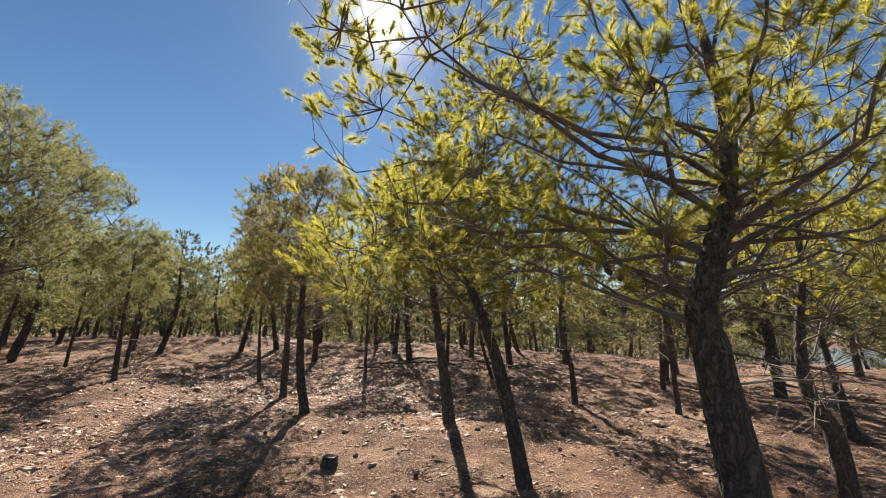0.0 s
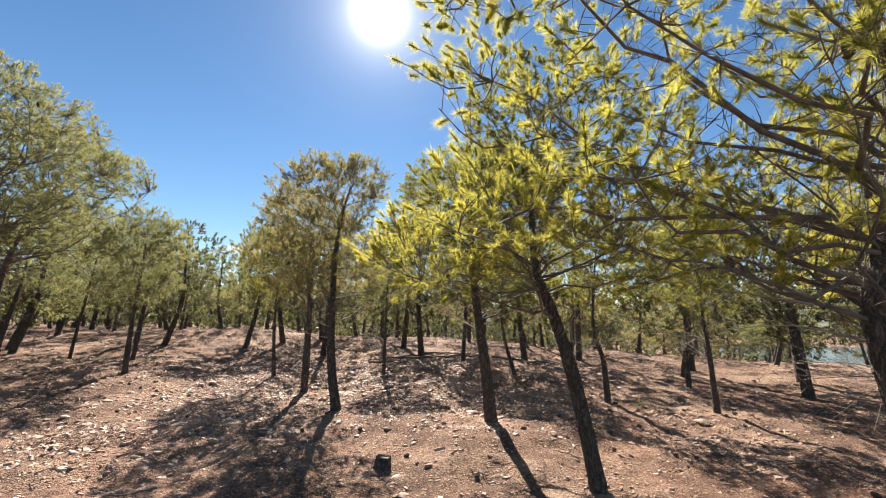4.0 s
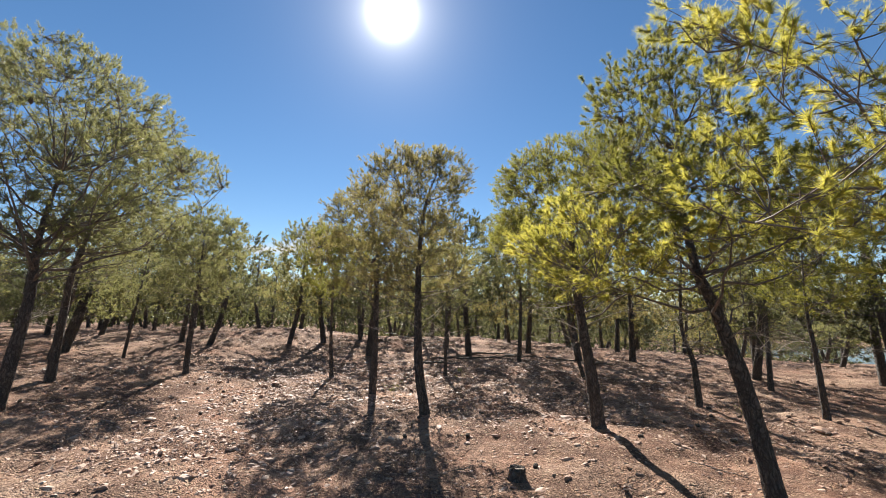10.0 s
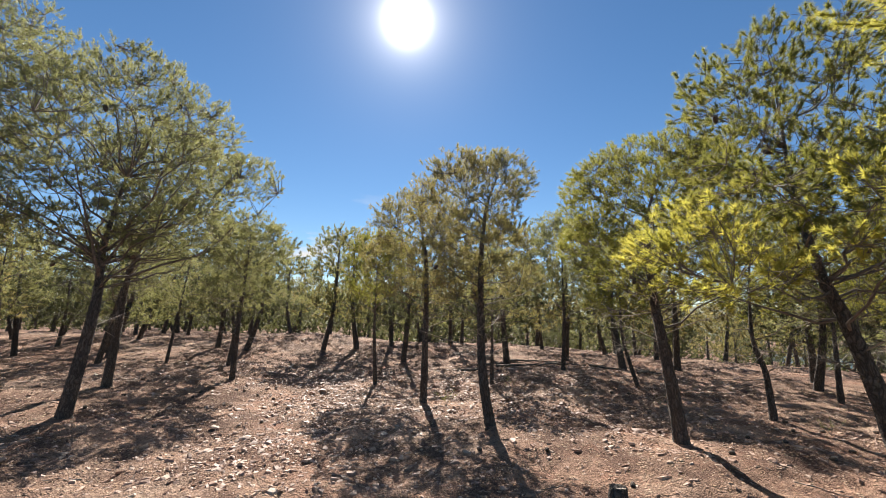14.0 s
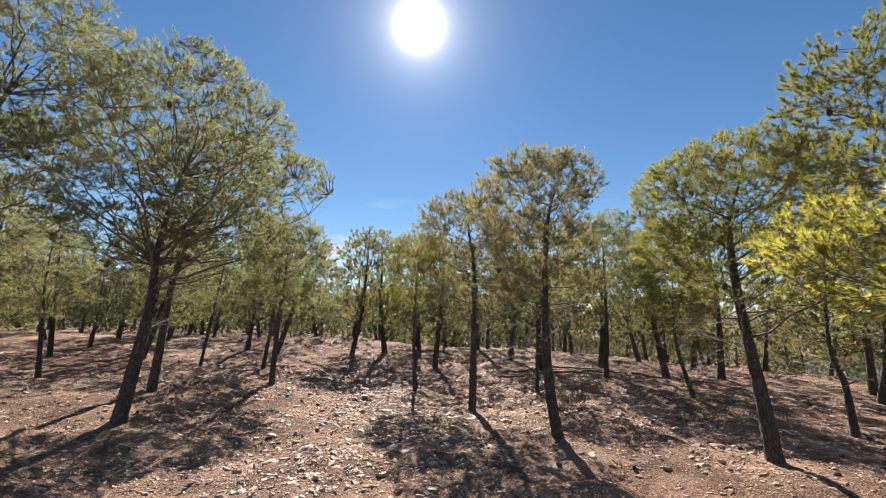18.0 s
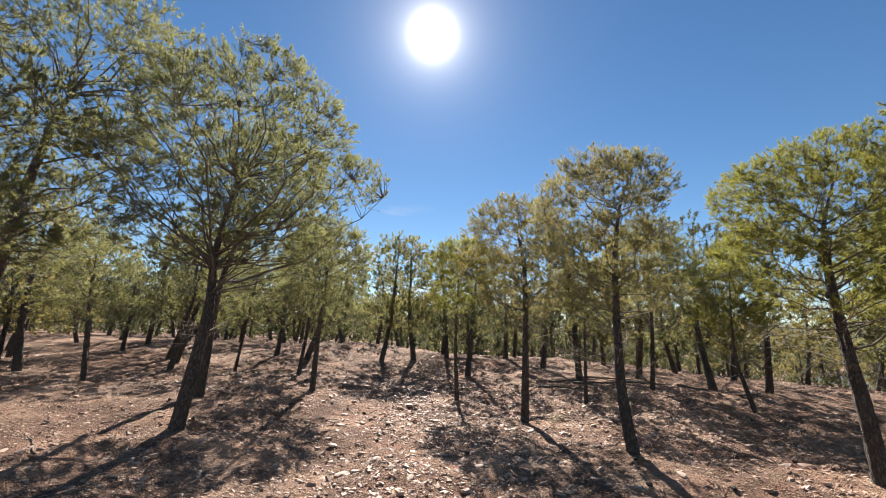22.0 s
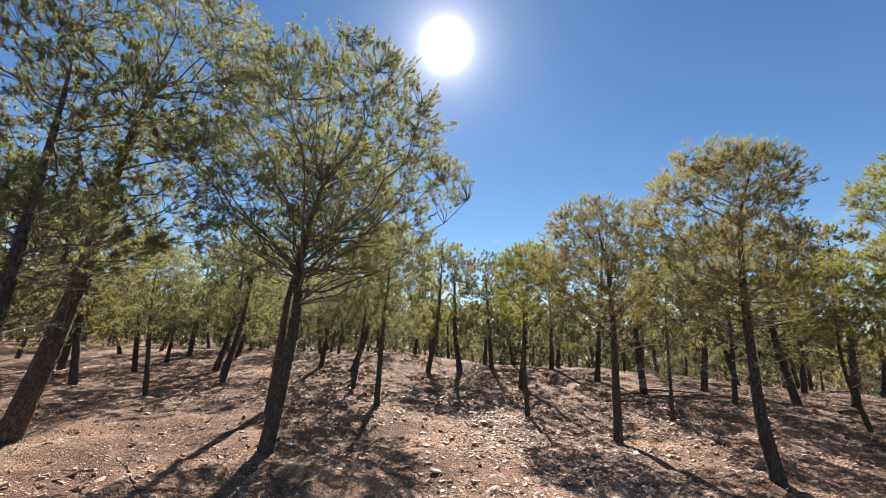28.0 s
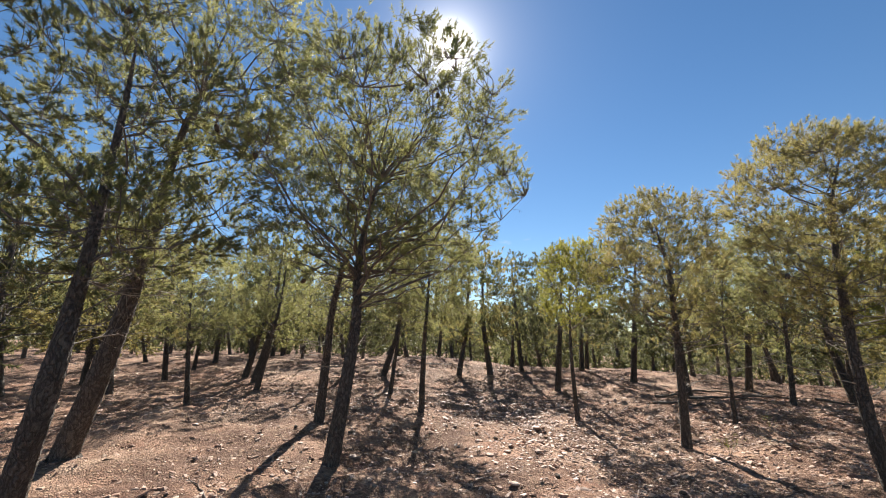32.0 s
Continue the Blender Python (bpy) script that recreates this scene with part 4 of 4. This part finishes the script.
def scatter(count, lo, hi, region, power, kinds):
    """Stones strewn over a region, thickest where stony() says; one pair of arrays."""
    x0, x1, y0, y1 = region
    x = st_rng.uniform(x0, x1, count * 8)
    y = y0 + (y1 - y0) * st_rng.random(count * 8) ** power
    keep = np.flatnonzero(st_rng.random(count * 8) < stony(x, y))[:count]
    x, y = x[keep], y[keep]
    n = len(x)
    pick = st_rng.integers(0, len(kinds), n)
    size = lo + (hi - lo) * st_rng.random(n) ** 3.0
    flat = st_rng.uniform(0.3, 0.75, n) * size
    angle, tilt_x, tilt_y = st_rng.uniform(0, 6.28, n), st_rng.normal(size=n) * 0.25, st_rng.normal(size=n) * 0.25
    z = ground_z(x, y) - 0.05 * size
    parts_ = []
    for k, (v, t) in enumerate(kinds):
        g = np.flatnonzero(pick == k)
        wx, wy = v[None, :, 0] * size[g, None], v[None, :, 1] * size[g, None] * 0.75
        wz = v[None, :, 2] * flat[g, None] + wx * tilt_x[g, None] + wy * tilt_y[g, None]
        c, sn = np.cos(angle[g])[:, None], np.sin(angle[g])[:, None]
        w = np.stack([wx * c - wy * sn + x[g, None], wx * sn + wy * c + y[g, None], wz + z[g, None]], -1)
        parts_.append((w.reshape(-1, 3), (t[None] + len(v) * np.arange(len(g))[:, None, None]).reshape(-1, 3)))
    return merged(parts_)


tagged(new("loose_stones", mesh_of("loose_stones", *scatter(27000, 0.010, 0.058, (-15, 8, 3.0, 14), 1.15, grit), STONE)),
       "small buff stones scattered over the red soil", "stones", kind="stuff")
tagged(new("bank_stones", mesh_of("bank_stones", *scatter(11000, 0.025, 0.105, (-22, 12, 9, 25), 1.0, chips), STONE)),
       "buff rubble on the low bank", "stones", kind="stuff")
tagged(new("mound_rubble", mesh_of("mound_rubble", *scatter(8000, 0.025, 0.095, (-11, 5, 5.0, 15.5), 1.0, chips), STONE)),
       "broken buff rubble heaped on the mound", "stones", kind="stuff")
# larger stones that stand out along the walk: x, y, half-width
LARGE_ROCKS = ((-3.15, 4.61, 0.10), (-1.07, 4.64, 0.085), (0.97, 6.42, 0.06), (0.34, 7.48, 0.07), (3.68, 7.56, 0.17), (-1.17, 5.07, 0.07), (3.56, 8.26, 0.13),
               (-1.81, 7.51, 0.10), (0.90, 6.48, 0.09), (-6.80, 9.83, 0.10), (-7.53, 10.93, 0.11), (-12.1, 8.6, 0.10), (-11.99, 14.52, 0.12),
               (-6.74, 7.50, 0.085), (-8.01, 13.56, 0.14), (-6.86, 9.40, 0.09), (-0.51, 7.74, 0.13), (-0.13, 7.94, 0.15), (-12.86, 7.95, 0.085), (-7.14, 8.90, 0.11),
               (-6.29, 11.20, 0.12), (-6.24, 6.44, 0.09), (-5.99, 6.93, 0.11), (-2.2, 6.9, 0.09))
rock_meshes = [mesh_of("rock", v * np.array([1, 0.75, 0.75]), t, STONE) for v, t in shapes]
made = 0
while made < 240:
    x, y = st_rng.uniform(-13, 6), st_rng.uniform(3.4, 14)
    if st_rng.random() > stony(x, y) * 0.8:
        continue
    size = 0.03 + 0.045 * st_rng.random() ** 2
    ob = new("rock", rock_meshes[int(st_rng.integers(12))])
    ob.matrix_world = pose(x, y, float(ground_z(x, y)) + 0.08 * size, st_rng.normal() * 8, st_rng.normal() * 8, st_rng.uniform(0, 360)) @ Matrix.Diagonal((size, size, size * st_rng.uniform(0.6, 1.1), 1))
    tagged(ob, "flat angular pale rock lying on the soil", "rock", "rocks on the ground")
    made += 1

def round_rock(rng, size):
    """A weathered rock: a sphere pushed in and out, flattened below."""
    bm = bmesh.new()
    bmesh.ops.create_icosphere(bm, subdivisions=2, radius=1.0)
    lean = rng.uniform(0.75, 1.2, 3)
    planes = unit(rng.normal(size=(12, 3)))
    for vert in bm.verts:
        q = np.array(vert.co)
        cut = min(0.66 / max(float(q @ p), 0.66) for p in planes)
        q = q * cut * lean * (1 + 0.05 * rng.normal())
        vert.co = (q[0] * size, q[1] * size * 0.8, q[2] * size * 0.42)
    me = bpy.data.meshes.new("rock")
    bm.to_mesh(me)
    bm.free()
    me.materials.append(STONE)
    return me


for x, y, size in LARGE_ROCKS:
    ob = new("rock", round_rock(st_rng, size))
    ob.matrix_world = pose(x, y, float(ground_z(x, y)) + 0.05 * size, st_rng.normal() * 6, st_rng.normal() * 6, st_rng.uniform(0, 360))
    tagged(ob, "larger weathered limestone rock half sunk in soil", "rock", "large rocks")

# ---- twigs, cones and dry sprigs on the ground ----
tw_rng = np.random.default_rng(44)
for i in range(46):
    x, y = tw_rng.uniform(-12, 5), tw_rng.uniform(3.6, 13)
    a, ln = tw_rng.uniform(0, 6.28), tw_rng.uniform(0.15, 0.75)
    u = np.linspace(-0.5, 0.5, 9) * ln
    bend = np.cumsum(tw_rng.normal(size=9)) * 0.03 * ln
    px, py = x + u * math.cos(a) - bend * math.sin(a), y + u * math.sin(a) + bend * math.cos(a)
    r = 0.004 + 0.009 * ln * tw_rng.random()
    line = np.stack([px, py, ground_z(px, py) + 0.8 * r], -1) - np.array([x, y, 0])
    pieces = [tube(line, np.linspace(r, r * 0.35, 9), 6)]
    for k in tw_rng.integers(2, 8, 3):
        d = unit(np.array([math.cos(a + tw_rng.normal()), math.sin(a + tw_rng.normal()), 0.25]))
        pieces.append(sticks(line[k:k + 1], line[k:k + 1] + d * ln * 0.25, r * 0.4, 0.001))
    ob = new("fallen_twig", mesh_of("fallen_twig", *merged(pieces), DEAD_TWIG if i % 3 else TWIG, True))
    ob.location = (x, y, 0)
    tagged(ob, "dry fallen pine twig lying on the soil", "twig", "fallen twigs")
for x, y, ln, a in ((-0.6, 15.6, 2.4, 0.1), (0.9, 16.1, 1.9, -0.15), (-1.6, 16.6, 1.7, 0.3), (1.9, 15.0, 1.5, 0.05), (-0.2, 17.2, 2.0, -0.05), (2.6, 13.6, 1.3, 0.5), (-2.4, 14.6, 1.2, -0.3)):
    # long dead branches lying across the mound
    u = np.linspace(-0.5, 0.5, 14) * ln
    bend = np.cumsum(tw_rng.normal(size=14)) * 0.018 * ln
    px, py = x + u * math.cos(a) - bend * math.sin(a), y + u * math.sin(a) + bend * math.cos(a)
    line = np.stack([px, py, ground_z(px, py) + 0.05], -1) - np.array([x, y, 0])
    root = new("fallen_branch")
    root.location = (x, y, 0)
    child("stem", mesh_of("stem", *tube(line, np.linspace(0.042, 0.014, 14), 7), TWIG, True), root)
    for k in tw_rng.integers(3, 13, 9):
        d = unit(np.array([math.cos(a + tw_rng.normal() * 0.8), math.sin(a + tw_rng.normal() * 0.8), tw_rng.uniform(0.0, 0.5)]))
        child("side_twig", mesh_of("side_twig", *sticks(line[k:k + 1], line[k:k + 1] + d * ln * tw_rng.uniform(0.12, 0.3), 0.010, 0.002), TWIG, True), root)
    tagged(root, "long dark dead branch lying across the stony mound", "branch", "fallen branches")
zc = np.linspace(-0.04, 0.04, 9)
cone_r = 0.025 * np.sqrt(np.clip(1 - (zc / 0.046) ** 2, 0.05, 1)) * (1 + 0.14 * (np.arange(9) % 2))
cone_mesh = mesh_of("fallen_cone", *tube(np.stack([zc, 0 * zc, 0 * zc], -1), cone_r, 8), CONE)
for i in range(40):
    x, y = tw_rng.uniform(-11, 4), tw_rng.uniform(3.6, 11)
    ob = new("fallen_cone", cone_mesh)
    ob.matrix_world = pose(x, y, float(ground_z(x, y)) + 0.018, 0, tw_rng.normal() * 10, tw_rng.uniform(0, 360))
    tagged(ob, "brown pine cone fallen on the ground", "pine cone", "fallen cones")
for x, y, h in ((-3.25, 9.9, 0.42), (3.0, 8.2, 0.35), (-1.75, 11.6, 0.4), (0.95, 9.6, 0.3)):
    z = float(ground_z(x, y))
    root = new("dry_sprig")
    root.location = (x, y, z)
    st = np.zeros((12, 3)) + np.array([0, 0, -0.01])
    en = unit(tw_rng.normal(size=(12, 3)) * 0.45 + np.array([0, 0, 1.0])) * tw_rng.uniform(0.5, 1.0, (12, 1)) * h
    child("stalk", mesh_of("stalk", *sticks(st, en, 0.003, 0.001), DEAD_TWIG), root)
    child("leaves", mesh_of("leaves", *needles(tw_rng, en, unit(en), 9, 0.05, 0.004, 0.7, 0.12), SUNNY), root, "sparse pale leaves")
    tagged(root, "small dry sprig growing among the stones", "plant")

# ---- the stump ----
def stump(x, y, r, h):
    z = float(ground_z(x, y))
    root = new("tree_stump")
    root.location = (x, y, z)
    rng = np.random.default_rng(3)
    zz = np.array([-0.08, 0.0, 0.05, 0.11, h - 0.012, h])
    rad = r * np.array([1.35, 1.18, 1.05, 1.0, 1.0, 0.95])
    v, t = tube(np.stack([zz * 0.04, zz * 0, zz], -1), rad, 20, 1 + 0.05 * rng.normal(size=(6, 20)))
    v[-1, 2] = h
    child("bark", mesh_of("bark", v, t, BARK, True), root)
    a = np.linspace(0, 2 * np.pi, 24, endpoint=False)
    disc_v = np.vstack([[[h * 0.04, 0, h + 0.006]], np.stack([h * 0.04 + 0.9 * r * np.cos(a), 0.9 * r * np.sin(a), np.full(24, h + 0.004)], -1)])
    child("cut_face", mesh_of("cut_face", disc_v, np.array([[0, 1 + i, 1 + (i + 1) % 24] for i in range(24)]), CUT_WOOD), root, "pale sawn face")
    return tagged(root, "low sawn pine stump with a pale cut face", "stump")


stump(-1.35, 5.36, 0.085, 0.09)
